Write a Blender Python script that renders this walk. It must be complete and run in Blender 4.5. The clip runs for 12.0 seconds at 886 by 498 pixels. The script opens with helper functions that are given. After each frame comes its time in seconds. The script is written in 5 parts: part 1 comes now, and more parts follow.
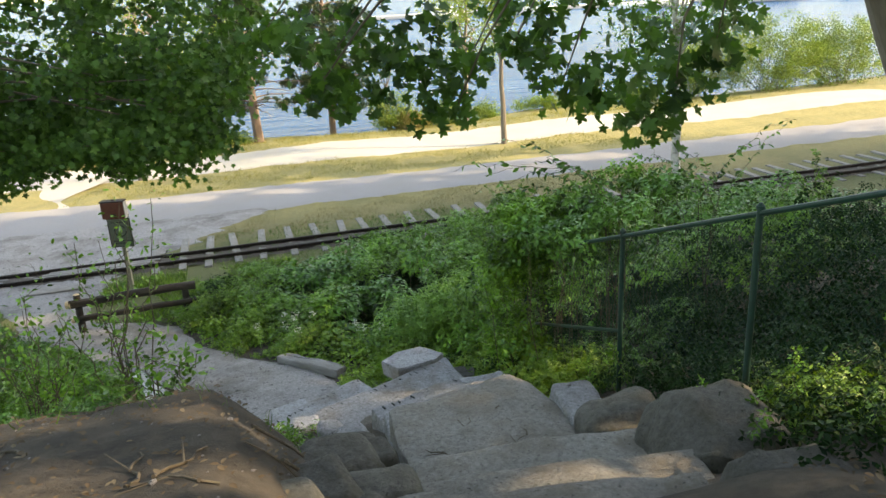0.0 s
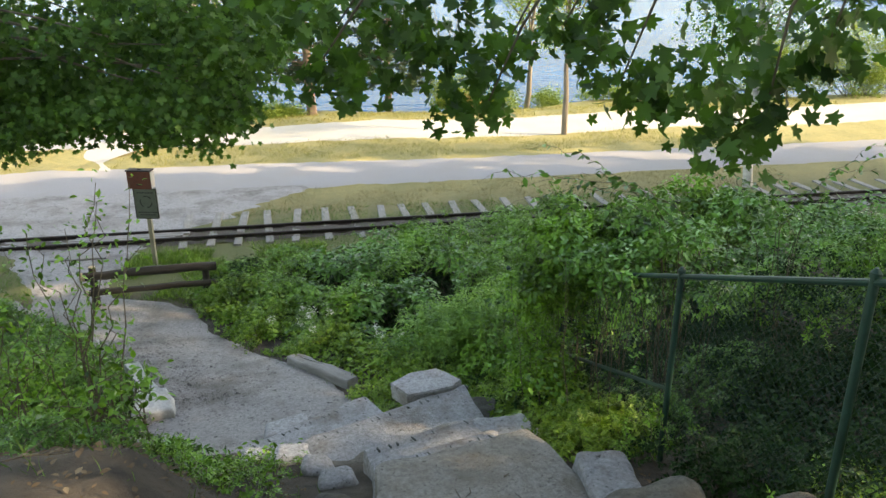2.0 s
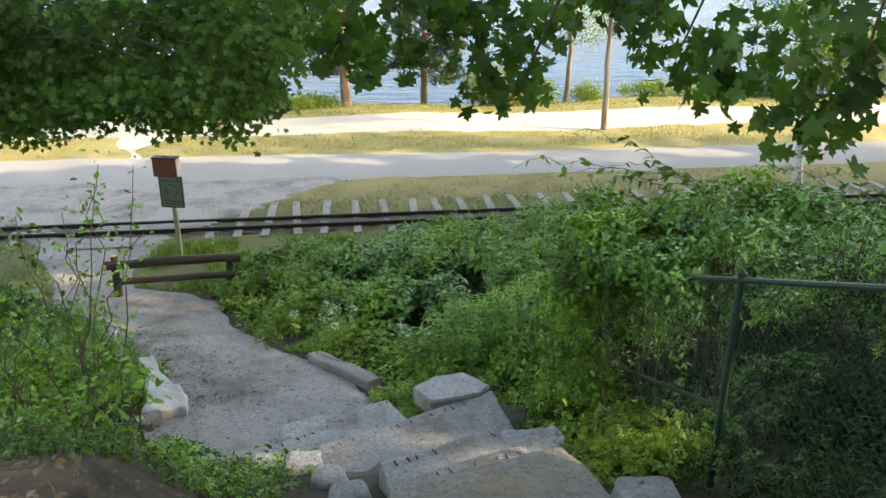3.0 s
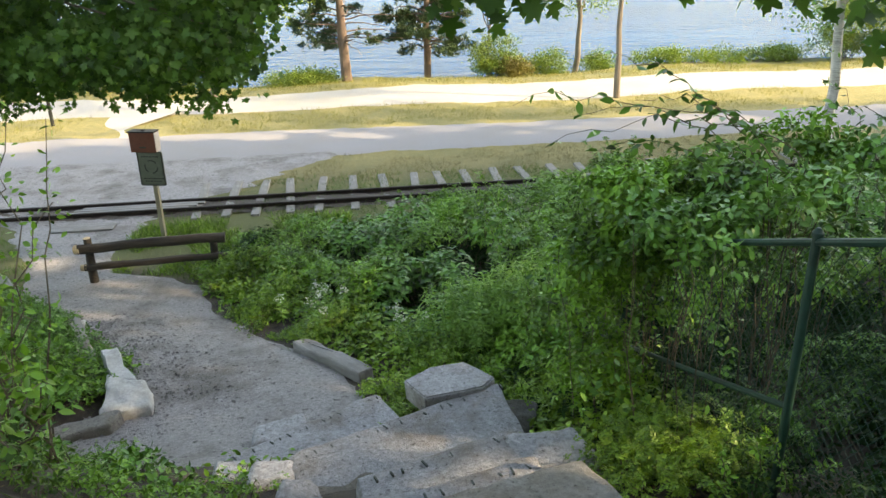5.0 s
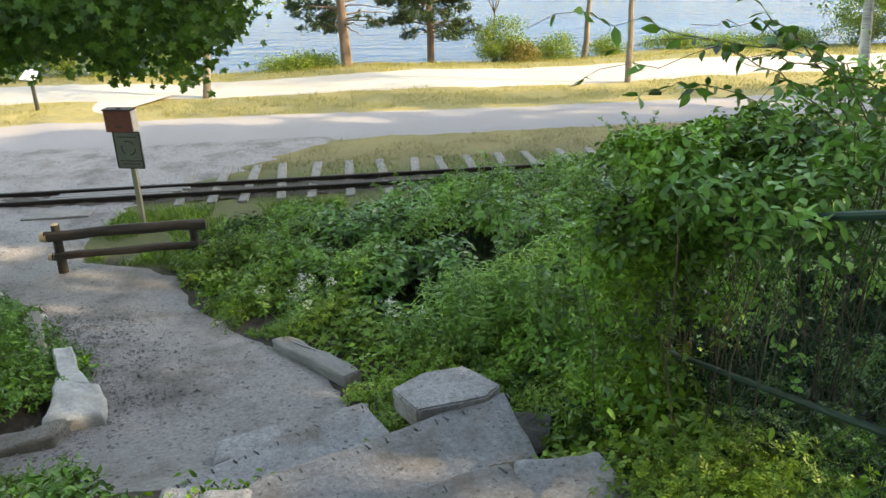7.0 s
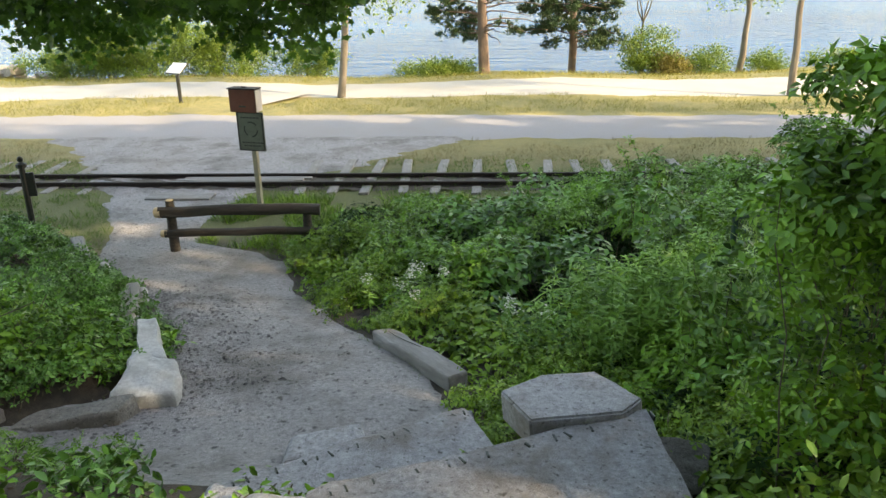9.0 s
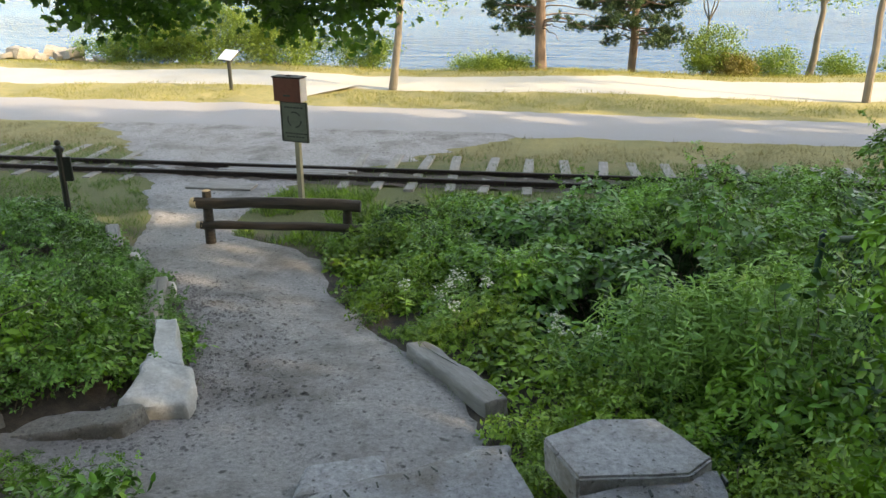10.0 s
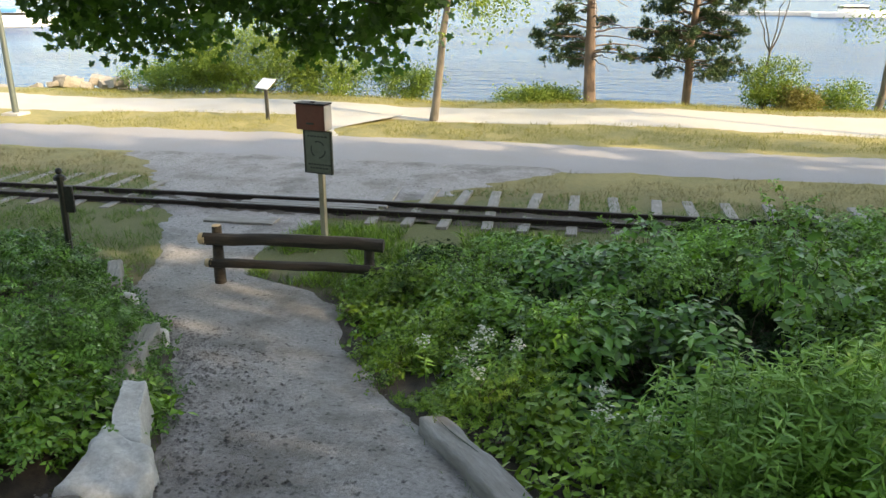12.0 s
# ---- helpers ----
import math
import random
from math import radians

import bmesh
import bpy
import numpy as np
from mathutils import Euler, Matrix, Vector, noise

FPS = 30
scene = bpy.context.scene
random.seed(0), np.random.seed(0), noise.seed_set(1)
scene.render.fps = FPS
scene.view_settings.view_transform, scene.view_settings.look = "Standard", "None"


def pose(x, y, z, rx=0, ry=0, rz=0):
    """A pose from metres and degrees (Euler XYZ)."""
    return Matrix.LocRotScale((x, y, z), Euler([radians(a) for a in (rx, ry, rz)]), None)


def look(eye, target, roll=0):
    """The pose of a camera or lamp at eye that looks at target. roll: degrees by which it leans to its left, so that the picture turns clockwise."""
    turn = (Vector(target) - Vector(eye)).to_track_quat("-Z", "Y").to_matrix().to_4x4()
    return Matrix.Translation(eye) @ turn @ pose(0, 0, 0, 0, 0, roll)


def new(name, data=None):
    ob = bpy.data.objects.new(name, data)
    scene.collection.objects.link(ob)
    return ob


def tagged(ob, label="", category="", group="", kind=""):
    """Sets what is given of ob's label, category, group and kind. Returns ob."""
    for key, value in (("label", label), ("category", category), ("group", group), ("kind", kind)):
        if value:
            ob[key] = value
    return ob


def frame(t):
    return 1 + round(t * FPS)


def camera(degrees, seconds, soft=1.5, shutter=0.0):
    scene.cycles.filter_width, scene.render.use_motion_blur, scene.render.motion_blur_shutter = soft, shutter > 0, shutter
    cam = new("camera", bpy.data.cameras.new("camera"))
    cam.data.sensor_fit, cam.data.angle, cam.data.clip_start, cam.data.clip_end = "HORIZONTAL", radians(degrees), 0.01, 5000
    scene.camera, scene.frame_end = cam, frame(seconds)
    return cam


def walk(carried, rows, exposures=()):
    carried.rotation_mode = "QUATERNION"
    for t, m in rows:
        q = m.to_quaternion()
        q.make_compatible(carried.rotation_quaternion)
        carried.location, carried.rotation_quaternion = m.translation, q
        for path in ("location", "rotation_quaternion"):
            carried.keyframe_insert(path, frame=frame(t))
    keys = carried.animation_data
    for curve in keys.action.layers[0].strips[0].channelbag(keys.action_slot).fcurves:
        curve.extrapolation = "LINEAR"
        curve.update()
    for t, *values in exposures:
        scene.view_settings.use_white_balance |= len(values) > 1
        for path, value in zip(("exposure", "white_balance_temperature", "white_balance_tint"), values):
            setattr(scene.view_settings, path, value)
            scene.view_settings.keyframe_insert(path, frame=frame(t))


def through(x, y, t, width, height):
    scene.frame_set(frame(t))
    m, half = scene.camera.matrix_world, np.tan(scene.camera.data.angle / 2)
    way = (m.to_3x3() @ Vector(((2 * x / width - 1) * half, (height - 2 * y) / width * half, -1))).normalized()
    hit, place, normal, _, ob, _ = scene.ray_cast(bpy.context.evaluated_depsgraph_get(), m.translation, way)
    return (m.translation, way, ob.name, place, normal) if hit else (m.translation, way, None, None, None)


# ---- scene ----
# ---- camera and walk ----
cam = camera(59.5, 12.0)
ROWS = [
    (0, 0.349, 0.006, 6.433, -19.16, -2.99, -15.15),
    (0.5, 0.612, 0.336, 6.41, -18.79, -1.74, -13.18),
    (1, 0.815, 0.628, 6.395, -19.36, -0.57, -13.33),
    (1.5, 0.96, 0.897, 6.399, -19.9, 0.28, -10.75),
    (2, 1.006, 1.242, 6.32, -20.49, 0.09, -10.79),
    (2.5, 1.069, 1.556, 6.239, -20.8, -0, -10.85),
    (3, 1.171, 1.83, 6.078, -20.78, 0.32, -8.07),
    (5, 1.491, 2.922, 5.534, -22.18, -1.19, -7.13),
    (5.5, 1.531, 3.161, 5.416, -22.39, -1.56, -7.11),
    (6, 1.609, 3.436, 5.294, -22.63, -1.36, -7.08),
    (6.5, 1.665, 3.658, 5.194, -22.76, -1.03, -7.15),
    (7, 1.685, 3.942, 5.022, -22.65, -1.2, -6.73),
    (9, 1.776, 4.946, 4.216, -20.73, -1.11, 3.36),
    (9.5, 1.774, 5.244, 4.1, -21.43, -0.62, 5.22),
    (10, 1.774, 5.598, 4.099, -21.06, 0.02, 7.15),
    (10.5, 1.817, 5.939, 3.939, -18.08, 0.18, 10.6),
    (11, 1.837, 6.238, 3.9, -18.44, 0.71, 10.61),
    (11.5, 1.812, 6.543, 3.922, -18.52, 0.48, 10.65),
    (12, 1.799, 6.801, 3.829, -18.64, 0, 10.75),
]
walk(cam, [(t, pose(x, y, z, 90 + pitch, 0, yaw) @ pose(0, 0, 0, 0, 0, roll)) for t, x, y, z, pitch, roll, yaw in ROWS],
     exposures=[(0.0, 2.32, 9200, 10), (3.0, 2.46, 9200, 10), (9.5, 2.32, 9200, 10), (12.0, 2.14, 9000, 10)])

# ---- sky and sun ----
SUN_EL, SUN_AZ = radians(27), radians(106)   # azimuth clockwise from +y
world = bpy.data.worlds.new("sky")
scene.world = world
world.use_nodes = True
wn = world.node_tree.nodes
sky = wn.new("ShaderNodeTexSky")
sky.sky_type = "NISHITA"
sky.sun_disc = False
sky.sun_elevation, sky.sun_rotation = SUN_EL, SUN_AZ
sky.dust_density, sky.ozone_density = 1.0, 1.2
wn["Background"].inputs[1].default_value = 0.15
world.node_tree.links.new(sky.outputs[0], wn["Background"].inputs[0])
sun = new("sun", bpy.data.lights.new("sun", "SUN"))
sun.data.energy, sun.data.angle, sun.data.color = 2.0, radians(0.5), (1.0, 0.91, 0.76)
SUN_DIR = Vector((math.sin(SUN_AZ) * math.cos(SUN_EL), math.cos(SUN_AZ) * math.cos(SUN_EL), math.sin(SUN_EL)))
sun.matrix_world = look(SUN_DIR * 60, (0, 0, 0))


# ---- materials ----
def nodes_of(name):
    m = bpy.data.materials.new(name)
    m.use_nodes = True
    nt = m.node_tree
    return m, nt, nt.nodes["Principled BSDF"]


def ramp(nt, fac, stops):
    r = nt.nodes.new("ShaderNodeValToRGB")
    while len(r.color_ramp.elements) < len(stops):
        r.color_ramp.elements.new(0.5)
    for e, (p, c) in zip(r.color_ramp.elements, stops):
        e.position, e.color = p, (*c, 1)
    nt.links.new(fac, r.inputs[0])
    return r.outputs[0]


def noise_tex(nt, scale, detail=6, rough=0.6, coord="Object", stretch=None):
    c = nt.nodes.new("ShaderNodeTexCoord")
    n = nt.nodes.new("ShaderNodeTexNoise")
    n.inputs["Scale"].default_value, n.inputs["Detail"].default_value, n.inputs["Roughness"].default_value = scale, detail, rough
    src = c.outputs[coord]
    if stretch:
        mp = nt.nodes.new("ShaderNodeMapping")
        mp.inputs["Scale"].default_value = stretch
        nt.links.new(src, mp.inputs[0])
        src = mp.outputs[0]
    nt.links.new(src, n.inputs["Vector"])
    return n.outputs[0]


def mix(nt, fac, a, b, mode="MIX"):
    m = nt.nodes.new("ShaderNodeMix")
    m.data_type, m.blend_type = "RGBA", mode
    for sock, val in ((m.inputs[0], fac), (m.inputs[6], a), (m.inputs[7], b)):
        if isinstance(val, (int, float)):
            sock.default_value = val
        elif isinstance(val, tuple):
            sock.default_value = (*val, 1)
        else:
            nt.links.new(val, sock)
    return m.outputs[2]


def bump(nt, bsdf, height, strength=0.4, dist=0.02):
    b = nt.nodes.new("ShaderNodeBump")
    b.inputs["Strength"].default_value, b.inputs["Distance"].default_value = strength, dist
    nt.links.new(height, b.inputs["Height"])
    nt.links.new(b.outputs[0], bsdf.inputs["Normal"])


def surface(name, dark, light, stain, fine=40, broad=1.5, rough=0.85, relief=0.5, metal=0.0, stretch=None, dist=0.02, coord="Object"):
    """Grain between two tones, with broad stains over it."""
    m, nt, b = nodes_of(name)
    g = noise_tex(nt, fine, 8, 0.7, coord, stretch)
    s = noise_tex(nt, broad, 5, 0.65, coord)
    col = ramp(nt, g, [(0.3, dark), (0.72, light)])
    f = ramp(nt, s, [(0.42, (0, 0, 0)), (0.68, (1, 1, 1))])
    rgb = nt.nodes.new("ShaderNodeRGBToBW")
    nt.links.new(f, rgb.inputs[0])
    nt.links.new(mix(nt, rgb.outputs[0], col, stain), b.inputs["Base Color"])
    b.inputs["Roughness"].default_value, b.inputs["Metallic"].default_value = rough, metal
    bump(nt, b, g, relief, dist)
    return m


def leaf_mat(name, dark, light, through=0.35, rough=0.5, tip=None, gloss=0.3):
    m, nt, b = nodes_of(name)
    geo = nt.nodes.new("ShaderNodeNewGeometry")
    stops = [(0.0, dark), (0.8, light)] + ([(0.985, tip)] if tip else [])
    col = ramp(nt, geo.outputs["Random Per Island"], stops)
    n = noise_tex(nt, 1.7, 3)
    col = mix(nt, 0.55, col, ramp(nt, n, [(0.34, dark), (0.66, light)]))
    nt.links.new(col, b.inputs["Base Color"])
    b.inputs["Roughness"].default_value = rough
    b.inputs["Specular IOR Level"].default_value = gloss
    t = nt.nodes.new("ShaderNodeBsdfTranslucent")
    nt.links.new(mix(nt, 1.0, col, (1.0, 1.0, 0.45), "MULTIPLY"), t.inputs[0])
    ms = nt.nodes.new("ShaderNodeMixShader")
    ms.inputs[0].default_value = through
    nt.links.new(b.outputs[0], ms.inputs[1])
    nt.links.new(t.outputs[0], ms.inputs[2])
    nt.links.new(ms.outputs[0], nt.nodes["Material Output"].inputs[0])
    return m


PALE_STONE = surface("pale_stone", (0.36, 0.355, 0.345), (0.62, 0.615, 0.60), (0.34, 0.32, 0.285), 30, 2.5, 0.85, 0.5)
ASPHALT = surface("worn_asphalt", (0.23, 0.218, 0.22), (0.33, 0.315, 0.318), (0.27, 0.25, 0.24), 60, 0.5, 0.9, 0.3)
GRAVEL = surface("pale_gravel", (0.36, 0.34, 0.305), (0.52, 0.495, 0.45), (0.42, 0.385, 0.325), 40, 0.5, 0.95, 0.5)
BARK = surface("bark", (0.07, 0.055, 0.04), (0.20, 0.165, 0.125), (0.13, 0.12, 0.09), 14, 2.0, 0.95, 0.9, stretch=(1, 1, 0.22))
PALE_BARK = surface("pale_bark", (0.11, 0.09, 0.07), (0.27, 0.235, 0.19), (0.17, 0.14, 0.11), 14, 2.0, 0.95, 0.8, stretch=(1, 1, 0.22))
PINE_BARK = surface("pine_bark", (0.09, 0.06, 0.045), (0.27, 0.19, 0.145), (0.16, 0.115, 0.09), 12, 1.6, 0.95, 0.9, stretch=(1, 1, 0.3))
BIRCH_BARK = surface("birch_bark", (0.05, 0.045, 0.04), (0.74, 0.71, 0.65), (0.60, 0.57, 0.52), 9, 2.0, 0.8, 0.4, stretch=(0.5, 0.5, 3.5))
TIMBER = surface("grey_timber", (0.14, 0.13, 0.122), (0.34, 0.32, 0.305), (0.20, 0.18, 0.16), 20, 1.5, 0.9, 0.8, stretch=(0.12, 1, 1))
TIE_WOOD = surface("tie_wood", (0.16, 0.148, 0.132), (0.36, 0.335, 0.31), (0.20, 0.18, 0.155), 22, 2.5, 0.92, 0.6, stretch=(1, 0.12, 1))
LOG = surface("log_wood", (0.018, 0.015, 0.012), (0.07, 0.056, 0.044), (0.04, 0.034, 0.028), 18, 2.0, 0.9, 0.8, stretch=(0.15, 1, 1))
CUT_WOOD = surface("cut_wood", (0.42, 0.30, 0.17), (0.66, 0.50, 0.31), (0.50, 0.38, 0.24), 30, 3.0, 0.85, 0.4)
RUST = surface("rusty_steel", (0.016, 0.012, 0.011), (0.05, 0.036, 0.032), (0.03, 0.02, 0.018), 40, 3.0, 0.7, 0.4, 0.5)
GREEN_COAT = surface("green_coating", (0.002, 0.026, 0.018), (0.005, 0.052, 0.034), (0.003, 0.024, 0.017), 30, 4.0, 0.55, 0.1)
BLACK_METAL = surface("black_metal", (0.015, 0.016, 0.016), (0.04, 0.042, 0.04), (0.03, 0.03, 0.027), 30, 4.0, 0.5, 0.15, 0.3)
RED_BOX = surface("red_box_paint", (0.11, 0.026, 0.014), (0.20, 0.05, 0.022), (0.13, 0.04, 0.024), 12, 3.0, 0.6, 0.1)
PALE_SIDE = surface("pale_box_side", (0.45, 0.42, 0.40), (0.6, 0.57, 0.54), (0.5, 0.44, 0.42), 12, 3.0, 0.6, 0.1)
SIGN_FACE = surface("faded_sign_face", (0.08, 0.095, 0.072), (0.145, 0.165, 0.13), (0.11, 0.125, 0.095), 9, 3.0, 0.5, 0.05)
SIGN_INK = surface("sign_ink", (0.015, 0.02, 0.014), (0.04, 0.05, 0.035), (0.025, 0.03, 0.022), 20, 3.0, 0.5, 0.05)
POST_WOOD = surface("post_wood", (0.20, 0.175, 0.12), (0.36, 0.32, 0.24), (0.27, 0.25, 0.18), 20, 2.0, 0.85, 0.5, stretch=(1, 1, 0.12))
WHITE_PAINT = surface("white_paint", (0.72, 0.72, 0.70), (0.82, 0.82, 0.80), (0.74, 0.74, 0.72), 8, 1.0, 0.4, 0.05)
BLUE_CLOTH = surface("blue_canvas", (0.05, 0.20, 0.45), (0.09, 0.30, 0.60), (0.06, 0.22, 0.5), 8, 1.0, 0.7, 0.1)
GALV = surface("galvanised_pole", (0.10, 0.125, 0.115), (0.17, 0.20, 0.185), (0.13, 0.15, 0.14), 20, 2.0, 0.45, 0.1, 0.5)
RIPRAP = surface("riprap_stone", (0.20, 0.18, 0.15), (0.42, 0.38, 0.33), (0.30, 0.26, 0.21), 8, 0.7, 0.9, 0.7, dist=0.06)
TWIG = surface("twig_bark", (0.06, 0.045, 0.03), (0.16, 0.12, 0.08), (0.10, 0.085, 0.06), 30, 5.0, 0.9, 0.4)
LEAF_MAPLE = leaf_mat("maple_leaf", (0.014, 0.045, 0.012), (0.10, 0.23, 0.042), 0.42, 0.45)
LEAF_BUSH = leaf_mat("bush_leaf", (0.010, 0.032, 0.006), (0.205, 0.44, 0.045), 0.13, 0.36, (0.24, 0.40, 0.07))
LEAF_VINE = leaf_mat("vine_leaf", (0.007, 0.026, 0.008), (0.16, 0.38, 0.062), 0.11, 0.34, (0.20, 0.34, 0.10))
# leaf colour near black, standing in for shade below shrubs and behind the fence
LEAF_SHADE = leaf_mat("shade_dark_leaf", (0.004, 0.015, 0.005), (0.028, 0.072, 0.016), 0.12, 0.55, None, 0.12)
LEAF_WEED = leaf_mat("weed_leaf", (0.018, 0.055, 0.010), (0.25, 0.43, 0.055), 0.18, 0.42, (0.34, 0.46, 0.09))
LEAF_ROD = leaf_mat("goldenrod_leaf", (0.045, 0.13, 0.025), (0.27, 0.49, 0.10), 0.22, 0.45)
LEAF_FAR = leaf_mat("shore_leaf", (0.09, 0.16, 0.035), (0.23, 0.32, 0.07), 0.45, 0.6, (0.36, 0.38, 0.09))
LEAF_SUMAC = leaf_mat("dry_leaf", (0.13, 0.12, 0.045), (0.29, 0.25, 0.09), 0.35, 0.7)
LEAF_LIME = leaf_mat("lime_leaf", (0.10, 0.17, 0.03), (0.24, 0.33, 0.07), 0.45, 0.6)
NEEDLE = leaf_mat("pine_needles", (0.02, 0.05, 0.022), (0.055, 0.10, 0.035), 0.2, 0.6, (0.16, 0.17, 0.05))
GRASS = leaf_mat("dry_grass_blade", (0.16, 0.17, 0.045), (0.36, 0.33, 0.12), 0.35, 0.8, (0.45, 0.39, 0.18))
GRASS_GREEN = leaf_mat("green_grass_blade", (0.05, 0.11, 0.025), (0.14, 0.23, 0.06), 0.35, 0.7)
GRASS_BROWN = leaf_mat("brown_grass_blade", (0.12, 0.10, 0.05), (0.27, 0.225, 0.125), 0.3, 0.85)
PETAL = leaf_mat("white_petal", (0.5, 0.5, 0.46), (0.72, 0.72, 0.66), 0.3, 0.8)
LITTER = leaf_mat("leaf_litter", (0.06, 0.042, 0.026), (0.15, 0.105, 0.065), 0.15, 0.9, (0.30, 0.25, 0.17))


def ground_mat():
    """Dry grass, green grass and bare soil, shared out by two masks of the ground."""
    m, nt, b = nodes_of("ground_soil_and_grass")
    bare = nt.nodes.new("ShaderNodeAttribute")
    bare.attribute_name = "bare"
    green = nt.nodes.new("ShaderNodeAttribute")
    green.attribute_name = "green"
    fine, mid, broad = noise_tex(nt, 45, 8, 0.7), noise_tex(nt, 5, 6, 0.7), noise_tex(nt, 0.6, 5, 0.6)
    dry = ramp(nt, fine, [(0.3, (0.22, 0.175, 0.06)), (0.7, (0.44, 0.37, 0.15))])
    lush = ramp(nt, fine, [(0.3, (0.07, 0.09, 0.024)), (0.7, (0.18, 0.18, 0.06))])
    soil = ramp(nt, mid, [(0.3, (0.016, 0.012, 0.009)), (0.7, (0.075, 0.058, 0.043))])
    def bw(c):
        n = nt.nodes.new("ShaderNodeRGBToBW")
        nt.links.new(c, n.inputs[0])
        return n.outputs[0]
    blot = bw(mix(nt, 0.5, ramp(nt, broad, [(0.4, (0, 0, 0)), (0.62, (1, 1, 1))]), ramp(nt, mid, [(0.42, (0, 0, 0)), (0.6, (1, 1, 1))])))
    add = nt.nodes.new("ShaderNodeMath")
    add.operation, add.use_clamp = "ADD", True
    mul = nt.nodes.new("ShaderNodeMath")
    mul.operation = "MULTIPLY"
    mul.inputs[1].default_value = 0.6
    nt.links.new(blot, mul.inputs[0])
    nt.links.new(mul.outputs[0], add.inputs[0])
    nt.links.new(green.outputs["Fac"], add.inputs[1])
    col = mix(nt, add.outputs[0], dry, lush)
    col = mix(nt, bare.outputs["Fac"], col, soil)
    nt.links.new(col, b.inputs["Base Color"])
    b.inputs["Roughness"].default_value = 0.95
    bump(nt, b, fine, 0.7, 0.03)
    return m


def water_mat():
    m, nt, b = nodes_of("bay_water")
    w1, w2 = noise_tex(nt, 1.1, 4, 0.6, stretch=(0.35, 1.3, 1)), noise_tex(nt, 0.05, 3, 0.5, stretch=(0.3, 1, 1))
    nt.links.new(ramp(nt, w2, [(0.35, (0.004, 0.045, 0.135)), (0.65, (0.010, 0.08, 0.205))]), b.inputs["Base Color"])
    b.inputs["Roughness"].default_value = 0.22
    b.inputs["IOR"].default_value = 1.33
    b.inputs["Specular IOR Level"].default_value = 0.05
    bump(nt, b, w1, 1.0, 0.5)
    return m


def worn(name, dark, light, patch, speck, fine, mid, rough=0.93, relief=0.9):
    """Trodden stone or dirt: grain, patches of soil, and small dark specks."""
    m, nt, b = nodes_of(name)
    g, q, s = noise_tex(nt, fine, 10, 0.75), noise_tex(nt, mid, 8, 0.7), noise_tex(nt, mid * 14, 3, 0.5)
    col = ramp(nt, g, [(0.28, dark), (0.72, light)])

    def bw(c):
        n = nt.nodes.new("ShaderNodeRGBToBW")
        nt.links.new(c, n.inputs[0])
        return n.outputs[0]
    col = mix(nt, bw(ramp(nt, q, [(0.46, (0, 0, 0)), (0.66, (0.85, 0.85, 0.85))])), col, patch)
    col = mix(nt, bw(ramp(nt, s, [(0.62, (0, 0, 0)), (0.72, (0.8, 0.8, 0.8))])), col, speck)
    info = nt.nodes.new("ShaderNodeObjectInfo")
    col = mix(nt, 1.0, col, ramp(nt, info.outputs["Random"], [(0.0, (0.62, 0.61, 0.60)), (1.0, (1.0, 0.99, 0.96))]), "MULTIPLY")
    nt.links.new(col, b.inputs["Base Color"])
    b.inputs["Roughness"].default_value = rough
    hsum = nt.nodes.new("ShaderNodeMath")
    nt.links.new(g, hsum.inputs[0])
    nt.links.new(q, hsum.inputs[1])
    bump(nt, b, hsum.outputs[0], relief, 0.03)
    return m


GRANITE = worn("granite", (0.22, 0.217, 0.228), (0.65, 0.64, 0.665), (0.25, 0.215, 0.185), (0.06, 0.052, 0.045), 26, 2.2)
DIRT = worn("packed_dirt", (0.158, 0.15, 0.152), (0.44, 0.415, 0.418), (0.135, 0.12, 0.11), (0.045, 0.043, 0.041), 24, 0.9)
BOULDER = worn("boulder", (0.05, 0.046, 0.040), (0.20, 0.187, 0.165), (0.085, 0.08, 0.055), (0.025, 0.022, 0.018), 16, 3.5)
DUSTY = worn("dusty_granite", (0.15, 0.138, 0.125), (0.40, 0.375, 0.345), (0.19, 0.16, 0.128), (0.05, 0.043, 0.036), 22, 2.6)
SOIL = worn("trodden_soil", (0.10, 0.088, 0.076), (0.27, 0.24, 0.205), (0.15, 0.122, 0.096), (0.06, 0.055, 0.05), 22, 4.0)
BALLAST = worn("ballast_dirt", (0.05, 0.042, 0.036), (0.16, 0.135, 0.115), (0.09, 0.075, 0.06), (0.03, 0.026, 0.022), 30, 3.0)
GROUND, WATER = ground_mat(), water_mat()


# ---- builders ----
rng = np.random.default_rng(7)


def part(name, bm, material, parent=None, label="", smooth=True):
    """Links a bmesh as one mesh object, under a thing or a part."""
    me = bpy.data.meshes.new(name)
    bm.to_mesh(me)
    bm.free()
    me.materials.append(material)
    if smooth:
        me.polygons.foreach_set("use_smooth", [True] * len(me.polygons))
        me.set_sharp_from_angle(angle=radians(38))
    ob = new(name, me)
    ob.parent = parent
    if label:
        ob["label"] = label
    return ob


